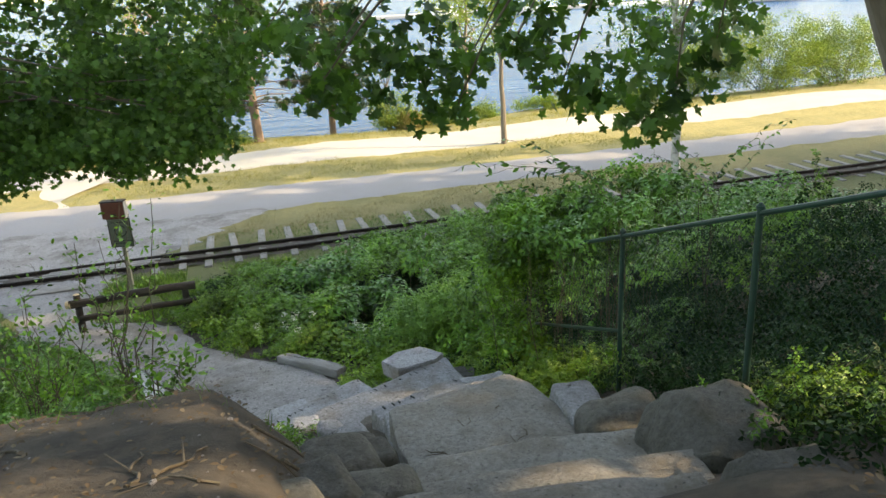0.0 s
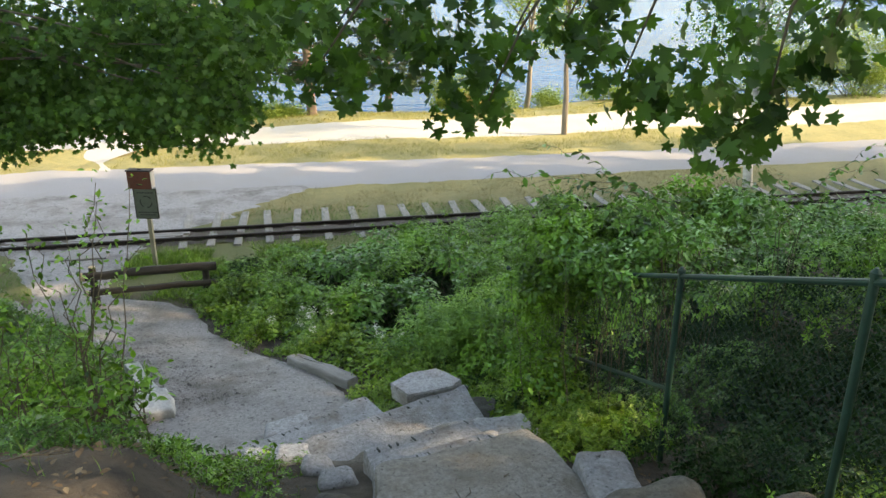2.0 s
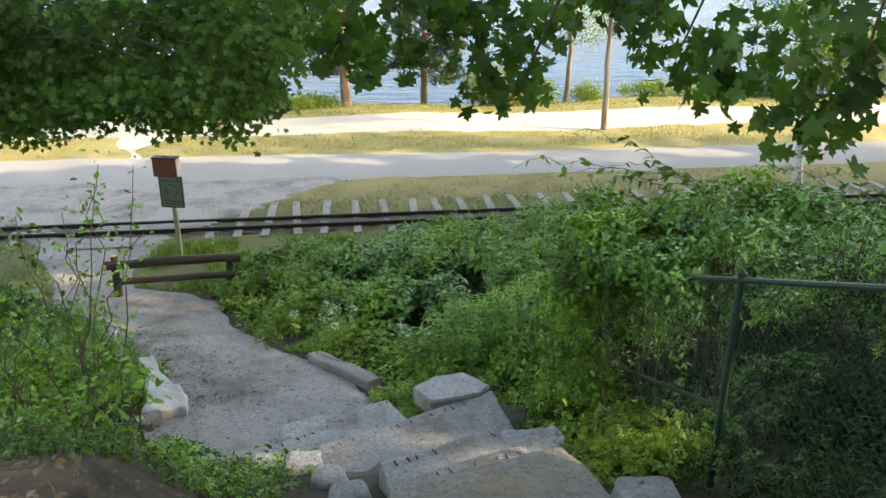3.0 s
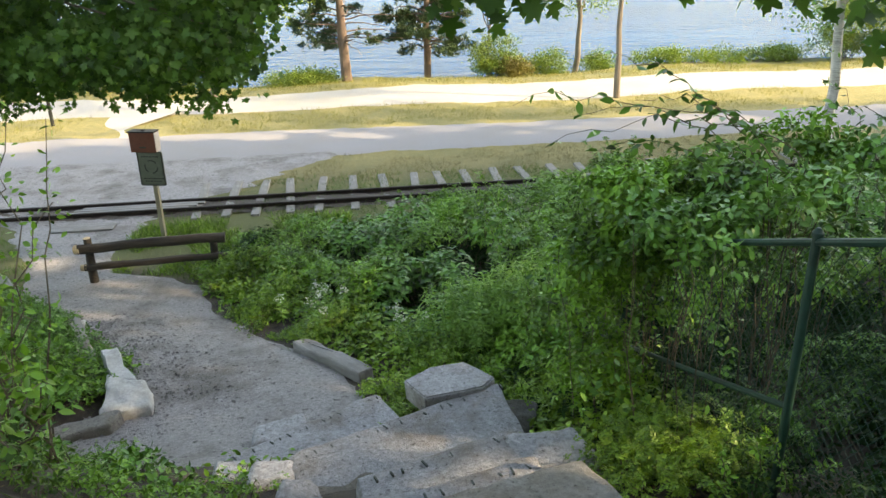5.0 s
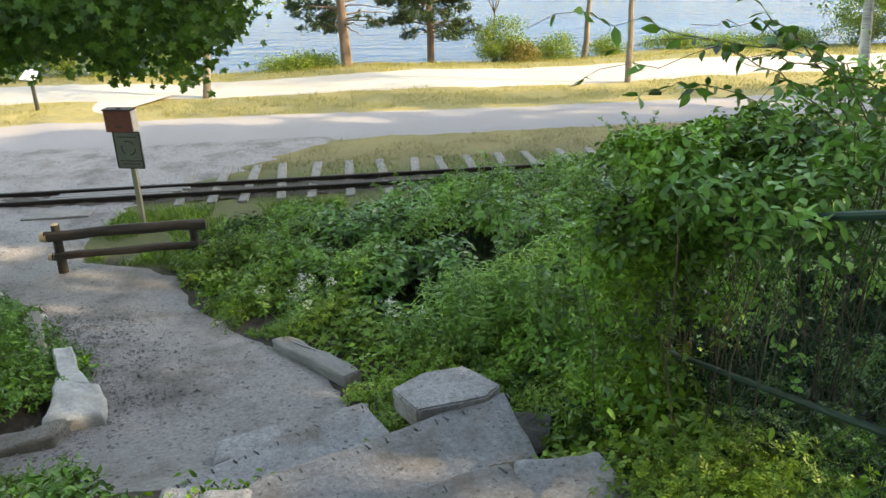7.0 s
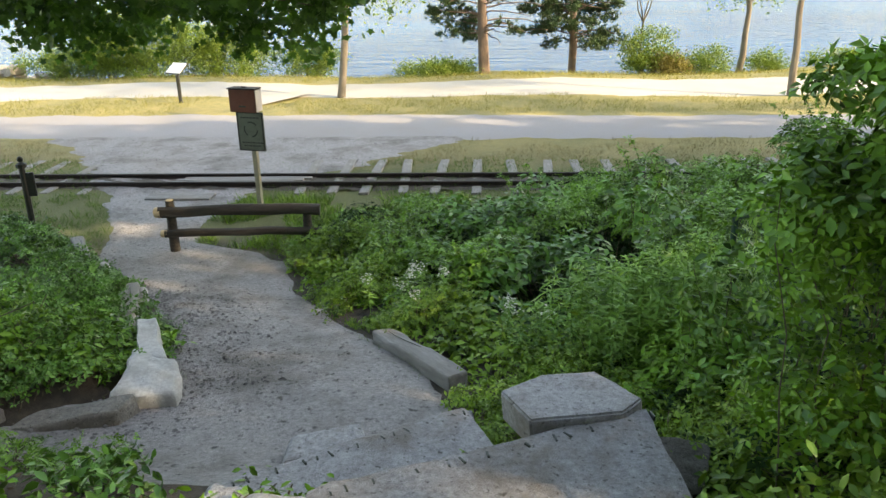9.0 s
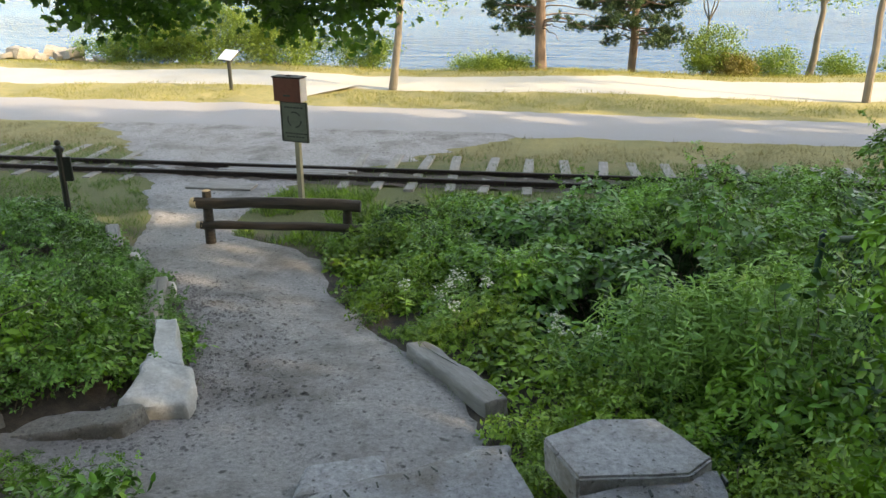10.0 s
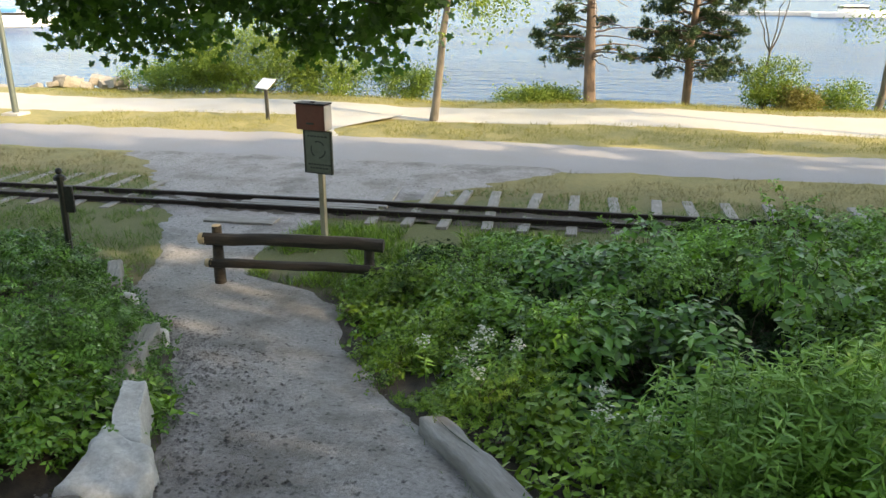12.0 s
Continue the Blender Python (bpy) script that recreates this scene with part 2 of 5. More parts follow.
def tri_mesh(name, verts, tris, material, parent=None, label=""):
    """Links arrays of corners and triangles as one mesh object."""
    me = bpy.data.meshes.new(name)
    me.vertices.add(len(verts))
    me.vertices.foreach_set("co", np.ascontiguousarray(verts, dtype=np.float32).ravel())
    me.loops.add(len(tris) * 3)
    me.loops.foreach_set("vertex_index", np.ascontiguousarray(tris, dtype=np.int32).ravel())
    me.polygons.add(len(tris))
    me.polygons.foreach_set("loop_start", np.arange(0, len(tris) * 3, 3, dtype=np.int32))
    me.polygons.foreach_set("loop_total", np.full(len(tris), 3, dtype=np.int32))
    me.update(calc_edges=True)
    me.materials.append(material)
    ob = new(name, me)
    ob.parent = parent
    if label:
        ob["label"] = label
    return ob


def empty(name, at, label, category, group="", kind=""):
    ob = new(name)
    ob.location = at
    return tagged(ob, label, category, group, kind)


def under(ob, thing):
    """Puts a part made in world places under its thing, without moving it."""
    ob.parent = thing
    ob.matrix_parent_inverse = Matrix.Translation(thing.location).inverted()
    return ob


OVAL = (np.array([(0, 0, 0), (-.23, .3, .06), (.23, .3, .06), (-.2, .65, .05), (.2, .65, .05), (0, 1, -.06), (0, .45, 0)]),
        np.array([(0, 6, 1), (0, 2, 6), (1, 6, 3), (2, 4, 6), (3, 6, 5), (4, 5, 6)]))
LANCE = (np.array([(0, 0, 0), (-.09, .35, .03), (.09, .35, .03), (0, 1, -.12)]), np.array([(0, 2, 1), (1, 2, 3)]))
BLADE = (np.array([(-.035, 0, 0), (.035, 0, 0), (-.02, .55, .05), (.02, .55, .05), (0, 1, .22)]), np.array([(0, 1, 2), (1, 3, 2), (2, 3, 4)]))
FOLD = np.array([(0, 0, 0), (-.26, .42, .10), (.26, .42, .10), (0, 1, -.10)])
LEAFLETS = ((0, .52, 0, .48), (-.08, .30, 1.05, .40), (.08, .34, -1.0, .42), (-.05, .05, 1.3, .34), (.05, .10, -1.25, .36), (0, .62, .6, .3))


def sprig(items):
    """A spray of small folded leaflets on one stalk: base x, y, turn, length of each."""
    v, t = [], []
    for k, (x, y, a, s) in enumerate(items):
        c, w = math.cos(a), math.sin(a)
        for fx, fy, fz in FOLD * s:
            v.append((x + fx * c - fy * w, y + fx * w + fy * c, fz + 0.10 * math.sin(k * 2.3) * (fx + fy) + 0.04 * math.cos(k * 1.7)))
        t += [(4 * k, 4 * k + 2, 4 * k + 3), (4 * k, 4 * k + 3, 4 * k + 1)]
    return np.array(v), np.array(t)


SPRIG = sprig(LEAFLETS)
FERN = sprig([(0, .1 + .16 * k, sd * (1.15 - .12 * k), .34 - .035 * k) for k in range(5) for sd in (-1, 1)] + [(0, .8, 0, .25)])
TRIO = sprig([(0, .25, 0, .6), (-.03, .12, 1.1, .5), (.03, .12, -1.1, .5)])
HALF_LEAF = [(.13, .03, .01), (.41, -.02, .05), (.34, .14, .02), (.25, .25, 0), (.46, .30, .04), (.60, .51, .07), (.42, .56, .03), (.19, .55, 0), (.24, .74, .02), (.10, .80, .01)]
MAPLE_RIM = [(0, .05, 0)] + HALF_LEAF + [(0, 1.0, .05)] + [(-x, y, z) for x, y, z in HALF_LEAF[::-1]]
MAPLE = (np.array([(0, .38, -.04)] + MAPLE_RIM), np.array([(0, i, i % len(MAPLE_RIM) + 1) for i in range(1, len(MAPLE_RIM) + 1)]))
NEEDLES = (np.array([(np.cos(a) * .13, 0, np.sin(a) * .13) for a in (0, 2.1, 4.2)] + [(np.cos(a) * r, h, np.sin(a) * r) for a, r, h in
           ((0, .45, .9), (.9, .6, .6), (1.8, .4, 1.0), (2.7, .6, .65), (3.6, .45, .95), (4.5, .6, .55), (5.4, .5, .8))]),
           np.array([(0, 1, 3), (1, 2, 4), (2, 0, 5), (0, 1, 6), (1, 2, 7), (2, 0, 8), (0, 2, 9)]))


def leaves(name, pts, sizes, shape, material, parent=None, up=0.6, droop=0.0, along=None, label="", face=None, sky=0.3):
    """Leaves of one shape at the points; up: how far their faces turn to the sky; along: the way they point."""
    pts = np.asarray(pts, float)
    n = len(pts)
    nor = rng.normal(size=(n, 3)) * (1 - up) * 0.8 + (np.array((0, 0, up)) if face is None else np.asarray(face) * up * (1.15 - sky) + np.array((0, 0, up * sky)))
    nor /= np.linalg.norm(nor, axis=1, keepdims=True) + 1e-9
    d = rng.normal(size=(n, 3)) if along is None else np.asarray(along, float) + rng.normal(size=(n, 3)) * 0.25
    d[:, 2] -= droop
    d -= nor * np.sum(d * nor, axis=1, keepdims=True)
    d /= np.linalg.norm(d, axis=1, keepdims=True) + 1e-9
    x = np.cross(d, nor)
    v, t = shape
    s = np.broadcast_to(np.asarray(sizes, float), (n,))[:, None, None]
    out = pts[:, None, :] + s * (v[None, :, 0:1] * x[:, None] + v[None, :, 1:2] * d[:, None] + v[None, :, 2:3] * nor[:, None])
    tris = t[None] + (np.arange(n) * len(v))[:, None, None]
    return tri_mesh(name, out.reshape(-1, 3), tris.reshape(-1, 3), material, parent, label)


def tube(path, radii, sides=8, bm=None, wobble=0.0):
    """A tapered tube along the places."""
    bm = bm or bmesh.new()
    path = [Vector(p) for p in path]
    rings = []
    for i, p in enumerate(path):
        d = (path[min(i + 1, len(path) - 1)] - path[max(i - 1, 0)]).normalized()
        a = d.cross(Vector((0.13, 0.97, 0.21)) if abs(d.y) < 0.9 else Vector((1, 0, 0))).normalized()
        b = d.cross(a)
        ring = []
        for k in range(sides):
            ang = 2 * math.pi * k / sides
            r = radii[i] * (1 + wobble * noise.noise(p * 3 + Vector((k * 0.7, 0, 0))))
            ring.append(bm.verts.new(p + (a * math.cos(ang) + b * math.sin(ang)) * r))
        rings.append(ring)
    for r0, r1 in zip(rings, rings[1:]):
        for k in range(sides):
            bm.faces.new((r0[k], r0[(k + 1) % sides], r1[(k + 1) % sides], r1[k]))
    bm.faces.new(rings[0][::-1])
    bm.faces.new(rings[-1])
    return bm


def bend(p0, p1, sag=0.0, n=7, rough=0.0, seed=0):
    """Places on a bowed, slightly crooked line from p0 to p1."""
    p0, p1 = Vector(p0), Vector(p1)
    out = []
    for i in range(n):
        u = i / (n - 1)
        p = p0.lerp(p1, u) + Vector((0, 0, sag * 4 * u * (1 - u)))
        if 0 < i < n - 1 and rough:
            p += noise.noise_vector(Vector((seed * 3.7, i * 0.9, 1.3))) * rough
        out.append(p)
    return out


def rounded_box(size, radius, cuts=6, rough=0.0, scale=3.0, seed=0.0, corners=None):
    """A box with round edges and an uneven skin. corners: four (x, y) that the top view is drawn out to."""
    bm = bmesh.new()
    bmesh.ops.create_cube(bm, size=2.0)
    bmesh.ops.subdivide_edges(bm, edges=bm.edges[:], cuts=cuts, use_grid_fill=True)
    h = Vector(size) / 2
    for v in bm.verts:
        p = Vector((v.co.x * h.x, v.co.y * h.y, v.co.z * h.z))
        r = min(radius, min(h) * 0.98)
        c = Vector([max(-(a - r), min(a - r, q)) for q, a in zip(p, h)])
        d = p - c
        p = c + d.normalized() * r if d.length > 1e-6 else p
        if corners:
            u, w = p.x / size[0] + 0.5, p.y / size[1] + 0.5
            a, b, cc, dd = [Vector(q) for q in corners]
            xy = (a * (1 - u) + b * u) * (1 - w) + (dd * (1 - u) + cc * u) * w
            p = Vector((xy.x, xy.y, p.z))
        if rough:
            q = Vector((p.x, p.y, p.z)) * scale + Vector((seed * 5.1, seed * 2.3, seed))
            p += Vector(noise.noise_vector(q)) * rough + Vector(noise.noise_vector(q * 3.1)) * rough * 0.4
        v.co = p
    return bm


def box_bm(bm, size, at, turn=0.0, bevel=0.0):
    m = Matrix.Translation(at) @ Matrix.Rotation(turn, 4, "Z") @ Matrix.Diagonal((*size, 1))
    made = bmesh.ops.create_cube(bm, size=1.0, matrix=m)
    if bevel:
        edges = list({e for v in made["verts"] for e in v.link_edges})
        bmesh.ops.bevel(bm, geom=edges, offset=bevel, segments=2, affect="EDGES")
    return bm


# ---- lie of the land ----
def smooth(a, b, x):
    t = np.clip((x - a) / (b - a), 0, 1)
    return t * t * (3 - 2 * t)


PATH_Y = np.array([8.6, 9.6, 10.3, 10.8, 12.3, 13.4, 14.6, 15.3, 16.9, 18.5, 21.5, 23.9])
PATH_L = np.array([-1.4, -2.1, -1.7, -1.05, -1.75, -2.35, -3.45, -4.1, -4.5, -5.4, -7.4, -9.5])
RIGHT_Y = np.array([8.6, 9.8, 10.8, 11.8, 12.5, 13.3, 14.3, 15.3, 15.9, 16.3, 17.2, 18.5, 19.4, 21.5, 23.9])
PATH_R = np.array([1.5, 1.65, 1.45, 0.85, 0.35, -0.1, -0.75, -1.05, -1.7, -2.8, -3.0, -2.8, -2.5, -0.6, 1.8])


def height(x, y):
    x, y = np.asarray(x, float), np.asarray(y, float)
    zc = np.interp(y, [-60, -3, 0, 1.5, 2.9, 3.4, 4.0, 4.6, 5.3, 6.3, 6.7, 7.4, 8.4, 9.2, 9.7, 10.5, 12, 14, 16],
                   [16, 6.0, 4.95, 4.45, 3.9, 3.5, 3.2, 2.95, 2.65, 2.35, 2.15, 1.85, 1.35, 0.95, 0.85, 0.75, 0.5, 0.15, 0.0])
    zl = np.interp(y, [-60, -3, 0, 2, 4, 5, 6, 7.5, 9, 10, 11, 13, 15, 17], [16, 6.2, 5.35, 4.75, 4.22, 3.85, 3.2, 2.3, 1.5, 1.15, 0.95, 0.65, 0.35, 0.03])
    zr = np.interp(y, [-60, -3, 0, 4.4, 6.45, 9.4, 12, 15, 18], [16, 5.8, 4.9, 3.1, 2.3, 1.2, 0.65, 0.22, 0.0])
    left = np.interp(y, [2, 5, 8, 9, 9.6, 10.8, 12.3, 13.4, 14.6, 15.3, 17], [0.55, 0.5, -0.5, -1.5, -2.3, -1.5, -2.2, -2.8, -3.9, -4.6, -5.2])
    wl = 1 - smooth(left - 0.55, left + 0.55, x)
    wr = smooth(2.9, 3.6, x)
    z = zc * (1 - wl) * (1 - wr) + zl * wl + zr * wr
    z = z + 0.05 * np.sin(x * 1.7 + y * 0.6) * np.sin(y * 1.3 - x * 0.4) * np.clip((18 - y) / 6, 0, 1)
    rough = np.sin(x * 4.3 + y * 1.7) * np.sin(y * 3.9 - x * 1.1) + 0.6 * np.sin(x * 9.1 - y * 5.2) * np.sin(y * 8.3 + x * 3.1 + 1.0)
    z = z + 0.03 * rough * np.clip((9.0 - y) / 2, 0, 1) * (x < 1.2)
    edge = 37.0 + 0.7 * np.sin(x * 0.33 + 1.0) + 0.35 * np.sin(x * 0.9) + 1.2 * smooth(6, 14, x)
    z = z - 0.35 * smooth(33.5, 37.5, y) - 2.6 * smooth(edge - 0.2, edge + 2.6, y)
    z = z + 0.06 * np.sin(x * 0.5) * smooth(27, 30, y)
    return z


def h(x, y):
    return float(height(x, y))


# ---- ground, water, ways ----
def axis(breaks):
    out = [breaks[0][0]]
    for (a, b, step) in breaks:
        out += list(np.linspace(a, b, max(2, int(round((b - a) / step)) + 1))[1:])
    return np.array(out)


def sheet(name, X, Y, Z, material, masks=()):
    ny, nx = X.shape
    idx = np.arange(nx * ny).reshape(ny, nx)
    a, b, c, d = idx[:-1, :-1].ravel(), idx[:-1, 1:].ravel(), idx[1:, 1:].ravel(), idx[1:, :-1].ravel()
    tris = np.concatenate([np.stack([a, b, c], 1), np.stack([a, c, d], 1)])
    ob = tri_mesh(name, np.stack([X, Y, Z], -1).reshape(-1, 3), tris, material)
    ob.data.polygons.foreach_set("use_smooth", [True] * len(ob.data.polygons))
    for key, vals in masks:
        at = ob.data.attributes.new(key, "FLOAT", "POINT")
        at.data.foreach_set("value", np.ascontiguousarray(vals, dtype=np.float32).ravel())
    return ob


gx = axis([(-900, -120, 60), (-120, -30, 6), (-30, -9, 0.7), (-9, 9, 0.16), (9, 30, 0.5), (30, 120, 6), (120, 900, 60)])
gy = axis([(-300, -20, 30), (-20, -2, 1.0), (-2, 24, 0.16), (24, 46, 0.4)])
GX, GY = np.meshgrid(gx, gy)
GZ = height(GX, GY)
pl, pr = np.interp(GY, PATH_Y, PATH_L), np.interp(GY, RIGHT_Y, PATH_R)
wave = 0.5 * np.sin(GX * 2.1 + GY) * np.sin(GX * 0.9 - GY * 1.7)
bare = 1 - smooth(15.5, 16.6, GY + wave)
bare = np.maximum(bare, 0.55 * (1 - smooth(21.2, 23.2, GY)))
green = smooth(15.5, 16.5, GY + wave) * (1 - smooth(20, 21.8, GY)) * 0.9 + smooth(33, 34.5, GY) * 0.35
bare = np.where(GY > 23.8, 0, bare * np.where(GY > 16.6, 0.35, 1) + 0.22 * smooth(20.6, 21.4, GY))
bare = np.maximum(bare, smooth(37.6, 38.6, GY))
tagged(sheet("ground", GX, GY, GZ, GROUND, (("bare", bare), ("green", green))), "sloping ground of dark soil and dry yellow-green grass", "ground", kind="structure")

wx, wy = np.meshgrid(np.linspace(-4000, 4000, 9), np.array([33.0, 60, 120, 400, 1500, 4500]))
tagged(sheet("water", wx, wy, wx * 0 - 1.5, WATER), "blue rippled water of a bay in sunlight", "water", kind="structure")


def way(name, ys_near, ys_far, material, label, lift=0.02, x0=-140, x1=140, wob=0.12, seed=0):
    xs = axis([(x0, -30, 4), (-30, 30, 0.25), (30, x1, 4)])
    n = 15
    near = np.array([ys_near(x) + wob * noise.noise(Vector((x * 0.9, seed, 0))) + wob * 0.5 * noise.noise(Vector((x * 4.1, seed, 3))) for x in xs])
    far = np.array([ys_far(x) + wob * noise.noise(Vector((x * 0.8, seed + 9, 0))) + wob * 0.5 * noise.noise(Vector((x * 3.7, seed, 7))) for x in xs])
    u = np.linspace(0, 1, n)[:, None]
    X = np.broadcast_to(xs, (n, len(xs))).copy()
    Y = near * (1 - u) + far * u
    edge = np.minimum(u, 1 - u)
    Z = height(X, Y) + lift - 0.03 * np.exp(-edge * 14)
    return tagged(sheet(name, X, Y, Z, material), label, "path", kind="structure")


way("road", lambda x: 23.62 + 0.25 * smooth(-6, -12, x), lambda x: 26.95 - 0.5 * smooth(-2, 8, x), ASPHALT, "grey worn trail surface, half in tree shade", 0.025, wob=0.28, seed=1)
way("pavement", lambda x: 29.7 + 0.5 * float(np.exp(-((x + 4) / 3.0) ** 2)), lambda x: 32.9 + 0.4 * float(smooth(0, 5, x)), GRAVEL, "pale gravel walk in bright sunlight", 0.03, wob=0.3, seed=2)

# the dirt path from the foot of the steps to the trail
pv = np.linspace(8.6, 23.9, 190)
L_, R_ = np.interp(pv, PATH_Y, PATH_L), np.interp(pv, RIGHT_Y, PATH_R)
L_ = L_ + np.array([0.5 * smooth(16.5, 20, y) * noise.noise(Vector((y * 1.3, 13, 0))) + 0.3 * smooth(16.5, 20, y) * noise.noise(Vector((y * 4.3, 1, 3))) + 0.14 * noise.noise(Vector((y * 1.8, 3, 0))) + 0.06 * noise.noise(Vector((y * 7, 1, 0))) for y in pv])
R_ = R_ + np.array([0.5 * smooth(16.5, 20, y) * noise.noise(Vector((y * 1.4, 23, 0))) + 0.3 * smooth(16.5, 20, y) * noise.noise(Vector((y * 4.7, 2, 3))) + 0.12 * noise.noise(Vector((y * 1.9, 8, 0))) + 0.06 * noise.noise(Vector((y * 7, 5, 0))) for y in pv])
un = np.linspace(0, 1, 60)[None, :]
PX = L_[:, None] * (1 - un) + R_[:, None] * un
PYY = np.broadcast_to(pv[:, None], PX.shape).copy()
ed = np.minimum(un, 1 - un)
PZ = height(PX, PYY) + 0.03 - 0.05 * np.exp(-ed * 22) - 0.08 * np.exp(-(PYY - 8.6) * 4)
PZ = PZ + np.array([[0.012 * noise.noise(Vector((x * 3, y * 3, 0))) + 0.006 * noise.noise(Vector((x * 9, y * 9, 2))) for x, y in zip(r0, r1)] for r0, r1 in zip(PX, PYY)])
tagged(sheet("pavement", PX, PYY, PZ, DIRT), "trodden grey dirt path with scattered pebbles", "path", kind="structure")
# link between the trail and the gravel walk
kx, ky = np.meshgrid(np.linspace(0, 1, 20), np.linspace(26.6, 30.6, 14))
kw = 1.0 + 0.7 * smooth(27.5, 30.6, ky) + 0.8 * (1 - smooth(26.6, 28.0, ky))
tagged(sheet("pavement", -6.6 + 0.25 * (ky - 27) + (kx - 0.5) * 2 * kw, ky, height(kx, ky) + 0.018, GRAVEL), "pale gravel link between the trail and the walk", "path", kind="structure")


# ---- railway ----
def railway():
    track = empty("railway_track", (0, 19.72, 0), "narrow-gauge track with rusty rails on weathered grey ties", "railway", kind="")
    for y in (19.42, 20.03):
        bm = bmesh.new()
        prof = [(-.055, 0), (.055, 0), (.055, .014), (.012, .026), (.012, .085), (.032, .095), (.032, .115), (-.032, .115), (-.032, .095), (-.012, .085), (-.012, .026), (-.055, .014)]
        ends = [[bm.verts.new((x, y + a, 0.02 + b)) for a, b in prof] for x in (-90, 90)]
        for k in range(len(prof)):
            j = (k + 1) % len(prof)
            bm.faces.new((ends[0][k], ends[0][j], ends[1][j], ends[1][k]))
        under(part("rail", bm, RUST, smooth=False), track)
    mesh = None
    for i in range(-38, 44):
        x = 1.6 + i * 0.70 + 0.06 * math.sin(i * 7.3)
        if -4.9 < x < -1.9:
            continue
        if mesh is None:
            bm = rounded_box((0.2, 2.55, 0.16), 0.02, 3, 0.008, 9, 1)
            mesh = part("tie", bm, TIE_WOOD, smooth=False)
            ob = mesh
        else:
            ob = new("tie", mesh.data)
        ob.location = (x, 20.22 + 0.09 * math.sin(i * 3.1), -0.035 + 0.012 * math.sin(i * 5.7))
        ob.rotation_euler = (0, 0, 0.05 * math.sin(i * 2.3))
        under(ob, track)
    # dark dirt packed between the rails
    bx, by = np.meshgrid(np.linspace(-60, 60, 900), np.linspace(19.2, 20.2, 12))
    bz = 0.05 + 0.02 * np.sin(bx * 5.1 + by * 9) * np.sin(bx * 2.3) + 0.012 * np.sin(bx * 13 + by * 21) - 0.12 * np.abs(by - 19.72) ** 2
    tagged(sheet("ballast", bx, by, bz, BALLAST), "dark brown dirt packed between the rails", "ballast", kind="stuff")
    # boards of the foot crossing
    for y, w in ((19.58, 0.14), (19.75, 0.14), (19.89, 0.12)):
        bm = rounded_box((2.6, w, 0.05), 0.015, 4, 0.006, 6, y)
        ob = part("crossing_board", bm, TIMBER, smooth=False)
        ob.location = (-3.3 + (y - 19.6), y, 0.075)
        under(ob, track)


railway()
bm = rounded_box((1.25, 0.4, 0.09), 0.02, 5, 0.01, 4, 2)
mat_board = part("crossing_plate", bm, TIMBER, smooth=False)
mat_board.location = (-3.98, 18.72, 0.03)
tagged(mat_board, "flat grey board set in the dirt before the track", "board")


# ---- stone steps ----
def stone(name, corners, top, thick, material, label, category="step", tilt=(0, 0), rad=0.03, rough=0.018, seed=0, cuts=13, group=""):
    cx, cy = sum(c[0] for c in corners) / 4, sum(c[1] for c in corners) / 4
    loc = [(c[0] - cx, c[1] - cy) for c in corners]
    sx = max(c[0] for c in loc) - min(c[0] for c in loc)
    sy = max(c[1] for c in loc) - min(c[1] for c in loc)
    bm = rounded_box((sx, sy, thick), rad, cuts, rough, 2.6, seed, loc)
    bmesh.ops.recalc_face_normals(bm, faces=bm.faces[:])
    ob = part(name, bm, material)
    ob.matrix_world = Matrix.Translation((cx, cy, top - thick / 2)) @ Euler((tilt[0], tilt[1], 0)).to_matrix().to_4x4()
    return tagged(ob, label, category, group)


STEP = "rough split granite step with drill marks along its edge"
# corners: back left, back right, front right, front left of each tread (the walk goes downhill)
STEPS = [
    ((0.45, 8.2), (1.95, 8.95), (1.64, 9.74), (0.13, 8.84), 1.22, 0.42),
    ((1.15, 7.0), (2.85, 7.35), (2.72, 8.9), (0.86, 8.1), 1.75, 0.5),
    ((1.5, 6.45), (2.65, 6.75), (2.45, 7.5), (1.4, 7.16), 2.22, 0.45),
    ((1.4, 6.0), (2.6, 6.2), (2.56, 6.88), (1.45, 6.58), 2.47, 0.42),
    ((1.35, 4.75), (3.05, 4.9), (2.76, 6.47), (1.42, 6.2), 2.74, 0.45),
    ((1.2, 3.9), (3.0, 3.75), (3.05, 4.47), (1.3, 4.68), 3.22, 0.42),
    ((1.0, 3.3), (2.9, 3.05), (2.98, 3.76), (1.15, 4.03), 3.5, 0.42),
    ((0.8, 2.6), (2.6, 2.4), (2.62, 3.16), (0.88, 3.52), 3.8, 0.42),
    ((0.6, 1.9), (2.4, 1.7), (2.5, 2.5), (0.75, 2.75), 4.1, 0.42),
    ((0.3, 1.2), (2.1, 1.0), (2.3, 1.8), (0.55, 2.0), 4.4, 0.42),
    ((0.0, 0.5), (1.8, 0.3), (2.0, 1.1), (0.25, 1.3), 4.7, 0.42),
]
